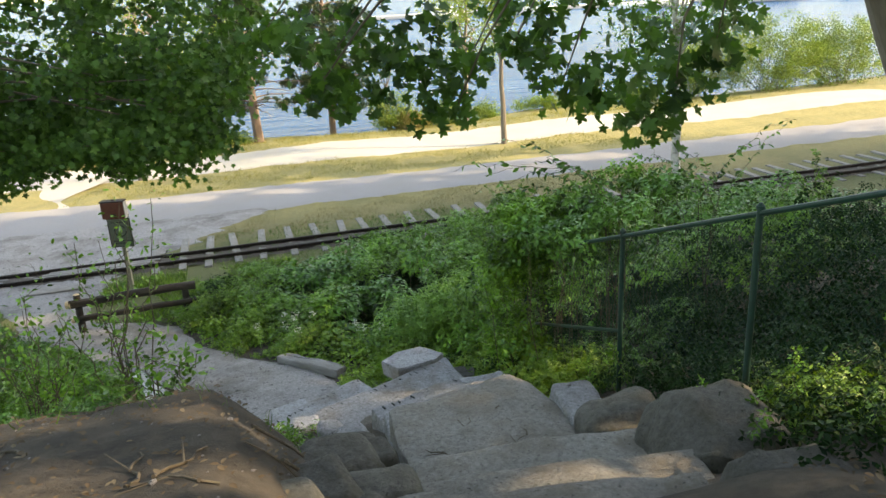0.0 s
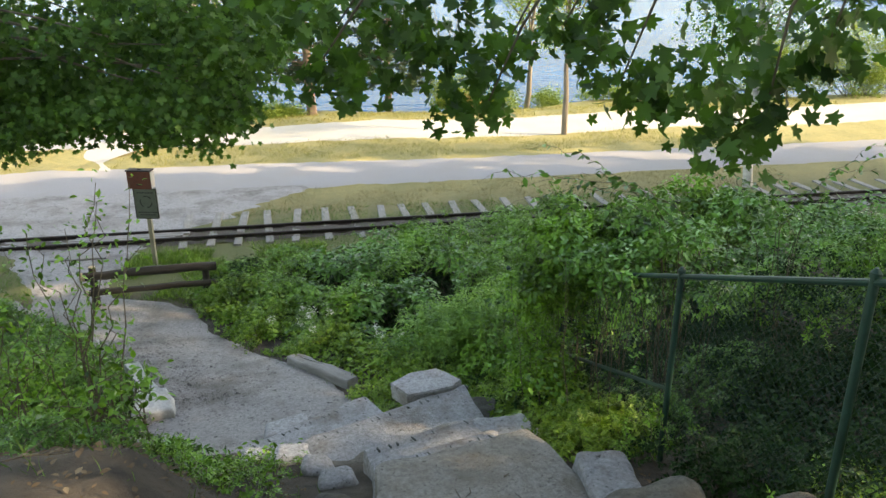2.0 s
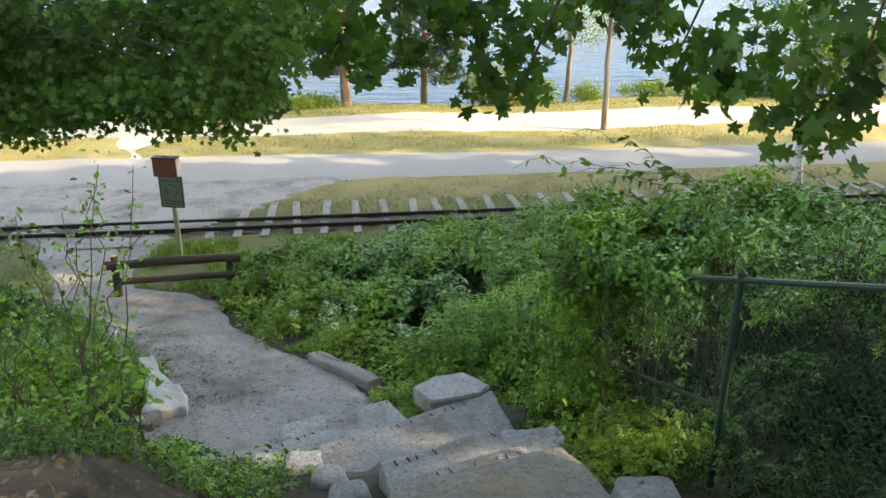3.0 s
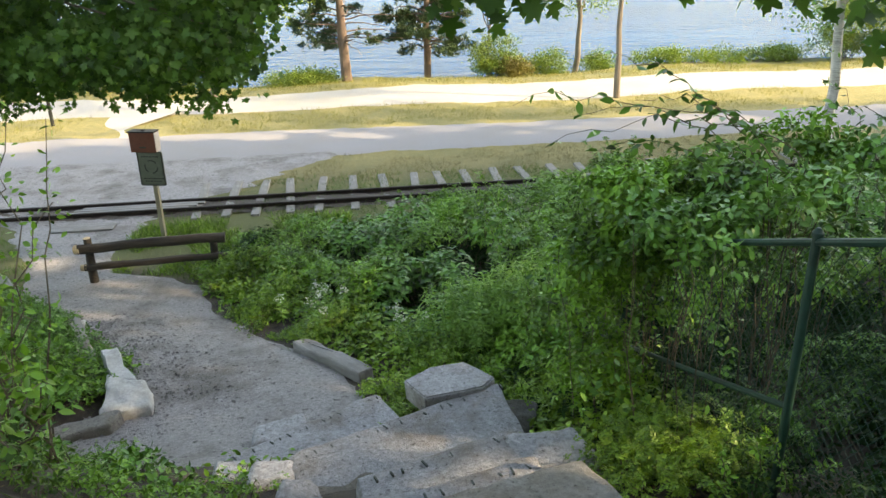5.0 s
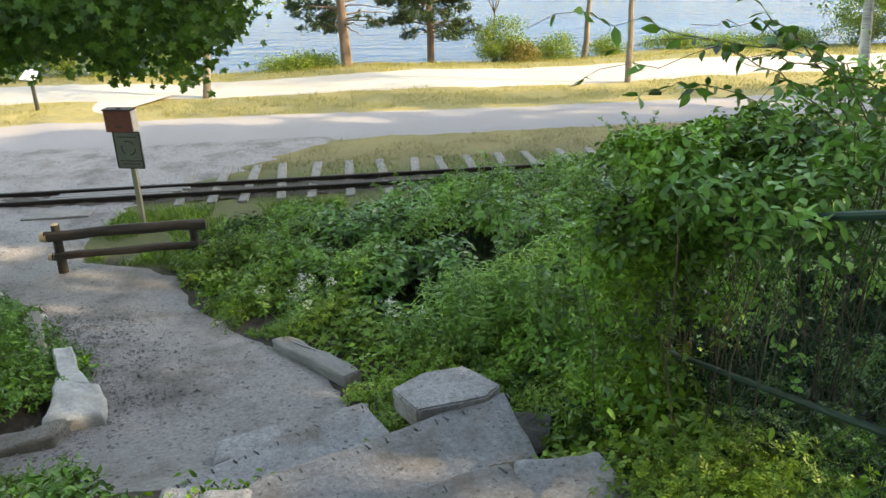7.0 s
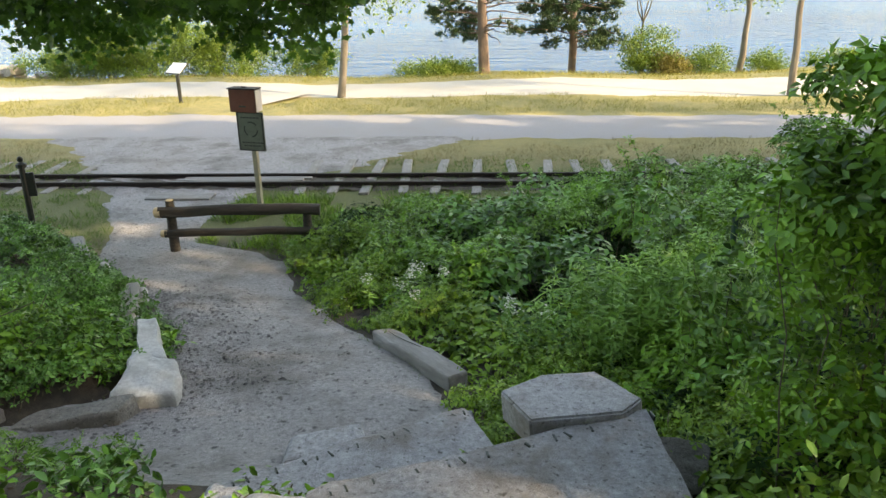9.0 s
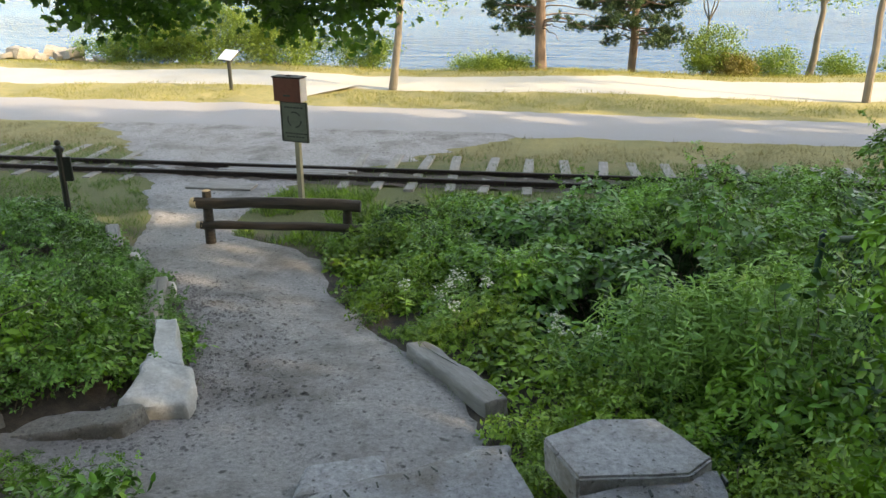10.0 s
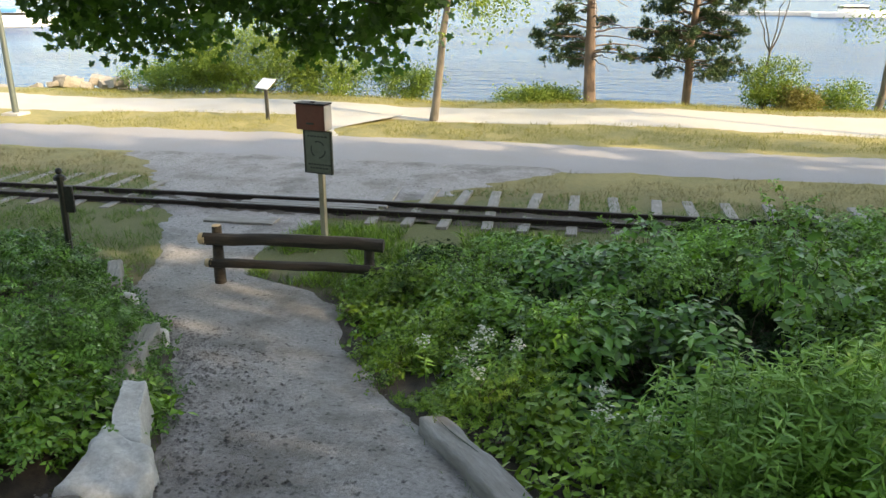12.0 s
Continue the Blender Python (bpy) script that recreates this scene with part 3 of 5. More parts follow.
for i, (a, b, c, d, top, thick) in enumerate(STEPS):
    st = stone("stone_step", (a, b, c, d), top, thick, GRANITE if i < 4 else DUSTY, STEP if i < 4 else "rough split stone step covered with dust and soil", seed=i + 1, rad=0.05, rough=0.024 if i < 4 else 0.045, group="stone stairs")
    if i in (0, 1, 2, 3):
        n = 13 if i < 2 else 8
        for k in range(n):
            u = (k + 0.5 + 0.35 * math.sin(k * 4.7 + i)) / n
            bm = bmesh.new()
            ln = 0.04 + 0.03 * ((k * 7 + i * 3) % 4) / 3
            box_bm(bm, (0.011, ln, 0.03), (0, 0, 0))
            q = part("drill_mark", bm, SIGN_INK, smooth=False)
            px_, py_ = d[0] + (c[0] - d[0]) * u, d[1] + (c[1] - d[1]) * u
            ang = math.atan2(c[1] - d[1], c[0] - d[0])
            q.matrix_world = Matrix.Translation((px_ + math.sin(ang) * 0.1, py_ - math.cos(ang) * 0.1, top - 0.008)) @ Matrix.Rotation(ang + 0.25 * math.sin(k * 3.0), 4, "Z") @ Matrix.Rotation(-0.1, 4, "X")
            q.parent = st
            q.matrix_parent_inverse = st.matrix_world.inverted()



def flat_slab():
    """A six-cornered slab, overhanging the front of the second step."""
    bm = bmesh.new()
    top = [bm.verts.new(p) for p in ((2.02, 8.66, 1.790), (2.56, 8.74, 1.80), (2.69, 8.9, 1.795), (2.46, 9.27, 1.765), (2.12, 9.2, 1.775), (1.86, 8.98, 1.785))]
    low = [bm.verts.new((v.co.x + 0.02, v.co.y, v.co.z - 0.2)) for v in top]
    f = bm.faces.new(top)
    bm.faces.new(low[::-1])
    for k in range(6):
        bm.faces.new((top[k], low[k], low[(k + 1) % 6], top[(k + 1) % 6]))
    bmesh.ops.recalc_face_normals(bm, faces=bm.faces[:])
    bmesh.ops.bevel(bm, geom=bm.edges[:], offset=0.014, segments=2, affect="EDGES")
    bmesh.ops.triangulate(bm, faces=bm.faces[:])
    bmesh.ops.subdivide_edges(bm, edges=[e for e in bm.edges if e.calc_length() > 0.1], cuts=5, use_grid_fill=True)
    for v in bm.verts:
        v.co += Vector(noise.noise_vector(v.co * 5)) * 0.009
    return tagged(part("stone_slab", bm, GRANITE), "pale loose granite slab at the end of a step", "stone")


flat_slab()


def soil_drift(a, b, c, d, top, reach, seed):
    """Trodden soil lying on the back of a tread, with a ragged front."""
    n, m = 36, 10
    u = np.linspace(0.03, 0.97, n)[None, :]
    w = np.linspace(0, 1, m)[:, None]
    r = np.array([[reach * (0.8 + 0.35 * noise.noise(Vector((q * 2.6, seed, 0))) + 0.12 * noise.noise(Vector((q * 9, seed, 5)))) for q in u[0]]])
    r = np.maximum(r, 0.55 * (reach > 1))
    w = w * np.clip(r, 0.03, 0.93)
    X = (a[0] * (1 - u) + b[0] * u) * (1 - w) + (d[0] * (1 - u) + c[0] * u) * w
    Y = (a[1] * (1 - u) + b[1] * u) * (1 - w) + (d[1] * (1 - u) + c[1] * u) * w
    k = np.linspace(1, 0, m)[:, None]
    Z = top + 0.040 * k ** 0.5 - 0.006 + 0.008 * np.sin(X * 23 + seed) * np.sin(Y * 19) * k
    ob = sheet("soil_drift", X, Y, Z, SOIL)
    tagged(ob, "dark trodden soil lying on the stone steps", "soil", kind="stuff")


for i, (a, b, c, d, top, thick) in list(enumerate(STEPS))[1:4]:
    soil_drift(a, b, c, d, top, (0.0, 0.62, 0.6, 0.6)[i], i * 2.7)
stone("rock", ((2.5, 8.2), (2.9, 8.35), (3.0, 8.75), (2.65, 8.75)), 1.64, 0.3, BOULDER, "broken grey rock among weeds beside the steps", "rock", (0.1, 0.2), 0.03, 0.05, 23)
stone("rock", ((2.5, 7.2), (3.15, 7.2), (3.0, 7.62), (2.5, 7.6)), 2.12, 0.4, GRANITE, "short granite block beside the steps", "rock", (0.05, 0.05), 0.04, 0.03, 24)
stone("rock", ((0.4, 9.2), (0.95, 9.45), (0.88, 9.78), (0.4, 9.55)), 1.06, 0.3, GRANITE, "low granite stone at the foot of the steps", "rock", (0, 0), 0.06, 0.02, 25)
stone("rock", ((1.3, 9.75), (1.62, 9.85), (1.7, 10.15), (1.4, 10.1)), 0.92, 0.2, GRANITE, "small grey stone by the timber edging", "rock", (0, 0), 0.05, 0.02, 26)
stone("rock", ((-1.95, 9.75), (-1.1, 10.0), (-1.05, 10.3), (-1.75, 10.1)), 0.92, 0.25, DUSTY, "flat weathered stone edging the path", "rock", (0.04, -0.05), 0.05, 0.03, 27)
stone("rock", ((-2.6, 9.3), (-2.0, 9.55), (-1.9, 9.9), (-2.5, 9.8)), 1.08, 0.25, DUSTY, "flat weathered stone edging the path", "rock", (0.04, 0.05), 0.05, 0.03, 28)
stone("boulder", ((2.75, 3.5), (3.75, 3.4), (3.95, 4.6), (2.9, 4.55)), 3.6, 1.0, BOULDER, "big rounded grey boulder beside the steps", "boulder", (0, 0), 0.42, 0.09, 31, 12)
stone("boulder", ((2.55, 2.3), (3.6, 2.1), (3.5, 3.3), (2.65, 3.2)), 3.85, 0.9, BOULDER, "broad grey boulder beside the steps", "boulder", (0, 0.15), 0.3, 0.08, 32, 12)
stone("boulder", ((2.7, 4.65), (3.45, 4.7), (3.5, 5.2), (2.8, 5.25)), 3.15, 0.6, BOULDER, "dark rounded rock beside the steps", "boulder", (0, 0), 0.2, 0.05, 33)
stone("rock", ((2.85, 5.3), (3.25, 5.3), (3.3, 5.9), (2.9, 5.95)), 2.82, 0.5, GRANITE, "pale broken stone beside the steps", "rock", (0.1, 0.1), 0.06, 0.04, 34)
for k, (x, y, s, zt) in enumerate([(0.75, 4.55, 0.62, 3.5), (0.95, 3.9, 0.5, 3.65), (0.55, 3.75, 0.55, 3.85), (1.05, 5.2, 0.45, 3.05), (0.3, 3.2, 0.6, 4.15), (0.7, 3.2, 0.5, 3.95), (1.1, 5.75, 0.35, 2.75),
                                   (0.55, 2.6, 0.6, 4.35), (1.15, 6.9, 0.35, 2.15), (1.0, 7.4, 0.35, 1.95), (0.75, 7.9, 0.4, 1.75), (0.4, 8.3, 0.35, 1.5)]):
    stone("rock", ((x - s / 2, y - s * .4), (x + s / 2, y - s * .45), (x + s * .4, y + s * .4), (x - s * .45, y + s * .45)), zt, s * 0.75, BOULDER if k < 8 else GRANITE,
          "weathered brown rock on the earth bank by the steps", "rock", (0.1 * math.sin(k), 0.12 * math.cos(k * 2)), s * 0.22, 0.05, 40 + k)
# upright pale stone at the path's edge
ws = stone("standing_stone", ((-1.27, 10.32), (-0.8, 10.4), (-0.93, 10.85), (-1.42, 11.0)), 0.95, 0.75, PALE_STONE, "pale weathered stone block at the edge of the path", "stone", (0.12, 0.05), 0.05, 0.06, 51, 14)
ws2 = stone("standing_stone", ((-1.3, 10.85), (-0.98, 10.78), (-1.42, 11.6), (-1.62, 11.56)), 0.98, 0.7, PALE_STONE, "pale narrow stone at the edge of the path", "stone", (0.0, 0.04), 0.05, 0.05, 52, 14)


def beam(name, p0, p1, w, t, material, label, category, seed=0):
    p0, p1 = Vector(p0), Vector(p1)
    ln = (p1 - p0).length
    ob = part(name, rounded_box((ln, w, t), 0.03, 13, 0.02, 4, seed), material)
    cut = [(ln * (u - 0.5), w * (0.12 + 0.07 * math.sin(u * 9 + seed)), t / 2 + 0.004) for u in np.linspace(0.08, 0.9, 12)]
    part("crack", tube(cut, [0.002 + 0.006 * math.sin(math.pi * k / 11) for k in range(12)], 4), SIGN_INK, ob, "dark split in the wood")
    d = p1 - p0
    ob.matrix_world = Matrix.Translation((p0 + p1) / 2 - Vector((0, 0, t / 2))) @ d.to_track_quat("X", "Z").to_matrix().to_4x4()
    return tagged(ob, label, category)


beam("timber_edging", (0.72, 12.0, 0.67), (1.55, 10.75, 0.88), 0.23, 0.26, TIMBER, "split grey timber edging the dirt path", "timber", 3)
beam("timber_edging", (-2.62, 13.55, 0.50), (-1.85, 11.75, 0.80), 0.22, 0.3, TIMBER, "old grey timber edging the path in weeds", "timber", 4)
beam("timber_edging", (-4.45, 15.75, 0.32), (-3.75, 14.65, 0.42), 0.18, 0.22, TIMBER, "old grey timber half hidden in weeds", "timber", 5)
stone("rock", ((-3.55, 14.35), (-3.3, 14.3), (-3.28, 14.5), (-3.5, 14.55)), 0.42, 0.25, PALE_STONE, "pale rounded stone in weeds by the path", "rock", (0, 0), 0.1, 0.03, 61)
stone("rock", ((-2.7, 13.42), (-2.4, 13.45), (-2.42, 13.6), (-2.68, 13.6)), 0.43, 0.25, PALE_STONE, "pale stone at the end of the timber", "rock", (0, 0), 0.07, 0.03, 62)


# ---- wooden barrier, signs, posts ----
def barrier():
    f = empty("wooden_barrier", (-3.0, 15.9, h(-3, 15.9)), "low barrier of two rough log rails on round posts", "fence")
    for x, y, top in ((-3.0, 15.9, 0.84), (-0.95, 16.06, 0.66)):
        under(part("post", tube([(x, y, -0.3), (x, y, 0.3), (x + .01, y, top)], (0.075, 0.072, 0.065), 10, wobble=0.2), LOG), f)
        under(part("post_end", tube([(x + .01, y, top + .002), (x + .01, y, top + .012)], (0.062, 0.05), 10), CUT_WOOD, label="pale cut post end"), f)
    for z, r, x0 in ((0.67, 0.085, -3.2), (0.33, 0.06, -3.15)):
        y0, y1 = 15.83, 15.98
        bm = tube(bend((x0 + .06, y0, z), (-0.72, y1, z), 0.02, 7, 0.03, z), (r, r, r * 0.95, r, r * 1.02, r, r), 10, wobble=0.2)
        rail = under(part("rail", bm, LOG), f)
        cap = part("rail_end", tube([(x0, y0 + 0.012, z), (x0 + .1, y0, z)], (r * 0.93, r * 1.0), 10), CUT_WOOD, label="pale cut rail end")
        under(cap, f)


barrier()


def dog_sign():
    sx, sy, turn = -2.25, 17.95, radians(-14)
    s = empty("trail_sign", (sx, sy, h(sx, sy)), "wooden post with a faded sign plate and red box", "sign")
    s.rotation_euler = (0, 0, turn)

    def put(name, bm, mat_, label="", parent=None):
        ob = part(name, bm, mat_, parent or s, label, smooth=False)
        return ob
    put("post", box_bm(bmesh.new(), (0.085, 0.085, 2.1), (0.03, 0, 0.95), 0, 0.006), POST_WOOD)
    box = put("dispenser_box", box_bm(bmesh.new(), (0.5, 0.2, 0.38), (0, -0.10, 2.0), 0, 0.012), RED_BOX, "orange-red metal box")
    put("box_side", box_bm(bmesh.new(), (0.012, 0.19, 0.36), (0.256, -0.10, 2.0), 0, 0.003), PALE_SIDE, "pale side", box)
    put("box_slot", box_bm(bmesh.new(), (0.13, 0.012, 0.028), (0.0, -0.203, 1.91), 0, 0.003), SIGN_INK, "dark slot", box)
    put("box_lid", box_bm(bmesh.new(), (0.53, 0.24, 0.022), (0, -0.10, 2.2), 0, 0.006), RUST, "rusty lid", box)
    put("knob", box_bm(bmesh.new(), (0.08, 0.05, 0.02), (0, -0.1, 2.22), 0, 0.006), RUST, "", box)
    plate = put("plate", box_bm(bmesh.new(), (0.47, 0.035, 0.64), (0.035, -0.065, 1.46), 0, 0.015), SIGN_FACE, "faded grey-green sign plate")
    rim = bmesh.new()
    for dx, dz, w_, t_ in ((0, .325, .49, .018), (0, -.325, .49, .018), (-.24, 0, .018, .65), (.24, 0, .018, .65)):
        box_bm(rim, (w_, 0.045, t_), (0.035 + dx, -0.066, 1.46 + dz), 0, 0.003)
    put("rim", rim, SIGN_INK, "dark rim", plate)
    for k in range(3):
        ring = bmesh.new()
        a0 = math.radians(35 + 120 * k)
        pts = [(0.045 + 0.125 * math.cos(a0 + j * 0.23), -0.088, 1.50 + 0.125 * math.sin(a0 + j * 0.23)) for j in range(7)]
        for p, q in zip(pts, pts[1:]):
            c = ((p[0] + q[0]) / 2, -0.0835, (p[2] + q[2]) / 2)
            m = Matrix.Translation(c) @ Matrix.Rotation(-math.atan2(q[2] - p[2], q[0] - p[0]), 4, "Y") @ Matrix.Diagonal((0.032, 0.004, 0.024, 1))
            bmesh.ops.create_cube(ring, size=1.0, matrix=m)
        put("arrow", ring, SIGN_INK, "dark curved arrow", plate)
    for dz, w_ in ((-0.19, 0.36), (-0.245, 0.3), (0.24, 0.34)):
        bars = bmesh.new()
        x = -w_ / 2
        while x < w_ / 2:
            ww = 0.025 + 0.03 * ((x * 57) % 1)
            box_bm(bars, (ww, 0.004, 0.026), (0.035 + x + ww / 2, -0.0835, 1.46 + dz))
            x += ww + 0.012
        put("text_line", bars, SIGN_INK, "dark worn lettering", plate)


dog_sign()


def black_post():
    x, y = -5.0, 15.6
    b = empty("trail_marker", (x, y, h(x, y)), "black metal post with a ball finial and a small side plate", "post")
    under(part("post", tube([(x, y, 0.1), (x + .01, y, 0.8), (x + .02, y, 1.46)], (0.045, 0.045, 0.045), 8), BLACK_METAL), b)
    bm = bmesh.new()
    bmesh.ops.create_uvsphere(bm, u_segments=12, v_segments=8, radius=0.045, matrix=Matrix.Translation((x + .02, y, 1.56)))
    under(part("finial", bm, BLACK_METAL), b)
    under(part("collar", tube([(x + .02, y, 1.44), (x + .02, y, 1.49), (x + .02, y, 1.52)], (0.075, 0.075, 0.03), 8), BLACK_METAL, smooth=False), b)
    under(part("side_plate", box_bm(bmesh.new(), (0.12, 0.05, 0.36), (x + .10, y + .02, 1.18), 0.2, 0.008), BLACK_METAL, label="dark plate", smooth=False), b)


black_post()


def info_panel():
    x, y = -7.75, 28.8
    b = empty("information_panel", (x, y, h(x, y)), "slanted white information panel on a dark post", "sign")
    under(part("post", tube([(x, y, -0.1), (x, y, 0.95)], (0.06, 0.06), 8), BLACK_METAL), b)
    p = part("panel", box_bm(bmesh.new(), (0.6, 0.42, 0.04), (0, 0, 0), 0, 0.006), WHITE_PAINT, label="white panel", smooth=False)
    p.matrix_world = Matrix.Translation((x, y, 1.12)) @ Euler((radians(38), 0, radians(-30))).to_matrix().to_4x4()
    p.parent, p.matrix_parent_inverse = b, Matrix.Translation(b.location).inverted()
    q = part("panel_frame", box_bm(bmesh.new(), (0.64, 0.46, 0.03), (0, 0, -0.02), 0, 0.006), BLACK_METAL, smooth=False)
    q.matrix_world = p.matrix_world.copy()
    q.parent, q.matrix_parent_inverse = b, Matrix.Translation(b.location).inverted()


info_panel()


def lamp_post():
    x, y = -16.1, 28.5
    b = empty("street_lamp", (x, y, h(x, y)), "tall grey-green lamp post on a pale square base", "lamp post")
    under(part("pole", tube([(x, y, 0), (x, y, 2.5), (x, y, 5.6)], (0.10, 0.085, 0.06), 10), GALV), b)
    under(part("base", box_bm(bmesh.new(), (0.6, 0.6, 0.1), (x, y, 0.04), 0, 0.02), PALE_STONE, smooth=False), b)
    under(part("lantern", tube([(x, y, 5.6), (x, y, 5.7), (x, y, 6.1), (x, y, 6.2)], (0.08, 0.2, 0.24, 0.05), 10), GALV), b)


lamp_post()


# ---- green chain-link fence ----
def mesh_fence():
    top = lambda y: 4.79 - 0.39 * (y - 4.38)
    X = 3.86
    f = empty("chain_link_fence", (X, 6.4, h(X, 6.4)), "green coated chain-link fence running down the slope", "fence")
    posts = [0.4, 2.4, 4.42, 6.35, 8.9, 11.2]
    for y in posts:
        z0 = h(X, y) - 0.3
        pst = under(part("post", tube([(X, y, z0), (X, y, top(y) + 0.03)], (0.026, 0.026), 10), GREEN_COAT), f)
        under(part("post_cap", tube([(X, y, top(y) + .03), (X, y, top(y) + .055), (X, y, top(y) + 0.08)], (0.031, 0.031, 0.010), 10), GREEN_COAT), f)
    for a, b in zip(posts, posts[1:]):
        under(part("top_rail", tube([(X, a, top(a)), (X, b, top(b))], (0.021, 0.021), 8), GREEN_COAT), f)
        if a > 6:
            under(part("middle_rail", tube([(X, a, top(a) - 1.0), (X, b, top(b) - 1.0)], (0.02, 0.02), 8), GREEN_COAT), f)
    # woven wire: two families of slanting strands
    bm = bmesh.new()
    pitch, r = 0.075, 0.0016
    for s in (1, -1):
        y = -1.5
        while y < 13:
            a = None
            H = 1.62
            n = 2
            p0, p1 = Vector((X + 0.03 * 1, y, 0)), Vector((X + 0.03, y + s * H, 0))
            ya, yb = max(0.4, min(p0.y, p1.y)), min(11.2, max(p0.y, p1.y))
            if yb - ya > 0.05:
                def zz(q):
                    u = (q - y) / (s * H)
                    return top(q) - H + u * H
                d = Vector((0, yb - ya, zz(yb) - zz(ya))).normalized()
                c = [Vector((X + 0.03, ya, zz(ya))), Vector((X + 0.03, yb, zz(yb)))]
                side = d.cross(Vector((1, 0, 0))) * r
                ring = []
                for q in c:
                    ring.append([bm.verts.new(q + Vector((r, 0, 0))), bm.verts.new(q + side), bm.verts.new(q - Vector((r, 0, 0))), bm.verts.new(q - side)])
                for k in range(4):
                    bm.faces.new((ring[0][k], ring[0][(k + 1) % 4], ring[1][(k + 1) % 4], ring[1][k]))
            y += pitch
    under(part("wire_mesh", bm, GREEN_COAT, label="green diamond wire mesh", smooth=False), f)


mesh_fence()


# ---- trees ----
# where sunlight comes through gaps in the crowns: place on the ground and the gap's half width
FLECKS = [(-2.3, 14.76, .07, .6), (-.9, 13.38, .25, .52), (-.5, 10.85, .68, .45), (-.9, 10.9, .65, .6), (-3.92, 16.5, 0, .6), (.5, 10.3, .8, .4), (.97, 10.32, .8, .35),
          (-1.0, 10.6, 0.9, .3), (-1.9, 12.0, .7, .25), (-2.96, 15.85, .75, .36), (-1.9, 15.9, .71, .3), (1.2, 8.05, 1.76, .38), (.35, 8.5, 1.35, .38), (1.6, 6.0, 2.72, .34),
          (2.75, 6.2, 2.72, .25), (2.05, 7.2, 2.22, .2), (-1.6, 4.9, 3.9, .2), (-1.05, 5.2, 3.8, .18), (-.35, 4.6, 4.0, .16), (-.1, 4.3, 4.1, .14), (.18, 3.2, 4.3, .14), (-.62, 3.4, 4.3, .2), (3.2, 3.2, 3.85, .25), (3.15, 6.7, 2.6, .3), (3.3, 7.5, 2.3, .3), (3.0, 8.3, 1.8, .25),
          (2.7, 11.1, 1.75, .5), (3.35, 11.2, 1.8, .5), (2.2, 11.1, 1.4, .3), (3.65, 9.2, 2.8, .35), (1.85, 9.6, 1.1, .25), (2.4, 9.2, 1.5, .2), (5.0, 3.8, 3.6, .5), (5.4, 4.6, 3.3, .4),
          (-10.6, 26.4, 0, 0.45), (-8.5, 26.2, 0, 0.4), (-13.5, 26.5, 0, 0.5), (-6.0, 26.6, 0, 0.3), (-3.1, 26.6, 0, 0.25), (-1.1, 26.1, 0, 0.28), (.2, 26.6, 0, 0.25), (1.8, 25.5, 0, 0.3), (3.0, 26.6, 0, 0.3),
          (4.6, 25.9, 0, 0.25), (6.5, 26.4, 0, 0.3), (7.3, 25.0, 0, 0.3), (8.9, 25.5, 0, 0.3), (10.5, 24.9, 0, 0.35), (10.8, 26.4, 0, 0.35), (13.0, 25.5, 0, 0.45)]


def in_shade(pts, margin):
    """True for leaf places that leave the sun's way to the flecks free."""
    pts = np.asarray(pts, float)
    ok = np.ones(len(pts), bool)
    d = np.array(SUN_DIR)
    for x, y, z, r in FLECKS:
        q = pts - np.array((x, y, z))
        along = q @ d
        off = np.linalg.norm(q - along[:, None] * d, axis=1)
        ok &= (off > r + margin) | (along < 1.0)
    return ok


def tree(name, base, trunk, limbs, crown, label, bark, leaf, shape=OVAL, size=(0.10, 0.16), up=0.45, droop=0.5, group="", sides=10):
    """trunk: (place, radius) list; limbs: list of such lists; crown: leaf places."""
    t = empty(name, base, label, "tree", group)
    under(part("trunk", tube([p for p, r in trunk], [r for p, r in trunk], sides, wobble=0.25), bark), t)
    for l in limbs:
        under(part("limb", tube([p for p, r in l], [r for p, r in l], 6, None, 0.2), bark), t)
    crown = np.asarray(crown)[in_shade(crown, size[1] * 0.62)] if len(crown) else crown
    if len(crown):
        sz = rng.uniform(size[0], size[1], len(crown))
        face = None
        if shape is MAPLE:
            face = rng.normal(size=(len(crown), 3)) * 0.35 + np.array((0.15, -1.0, 0.1))
        under(leaves("crown", crown, sz, shape, leaf, None, up, droop, None, "", face), t)
    return t


def clumps(centres, per, spread):
    c = np.asarray(centres, float)
    return (c[:, None, :] + rng.normal(size=(len(c), per, 3)) * np.asarray(spread)).reshape(-1, 3)


def limb(p0, p1, r0, r1, sag=0.2, rough=0.15, seed=0, n=7):
    pts = bend(p0, p1, sag, n, rough, seed)
    return [(p, r0 + (r1 - r0) * i / (n - 1)) for i, p in enumerate(pts)]


def crown_limbs(start, centres, r=0.06, every=6):
    out = []
    for k, c in enumerate(centres[::every]):
        out.append(limb(start[k % len(start)], c, r, 0.008, 0.3, 0.3, k))
    return out


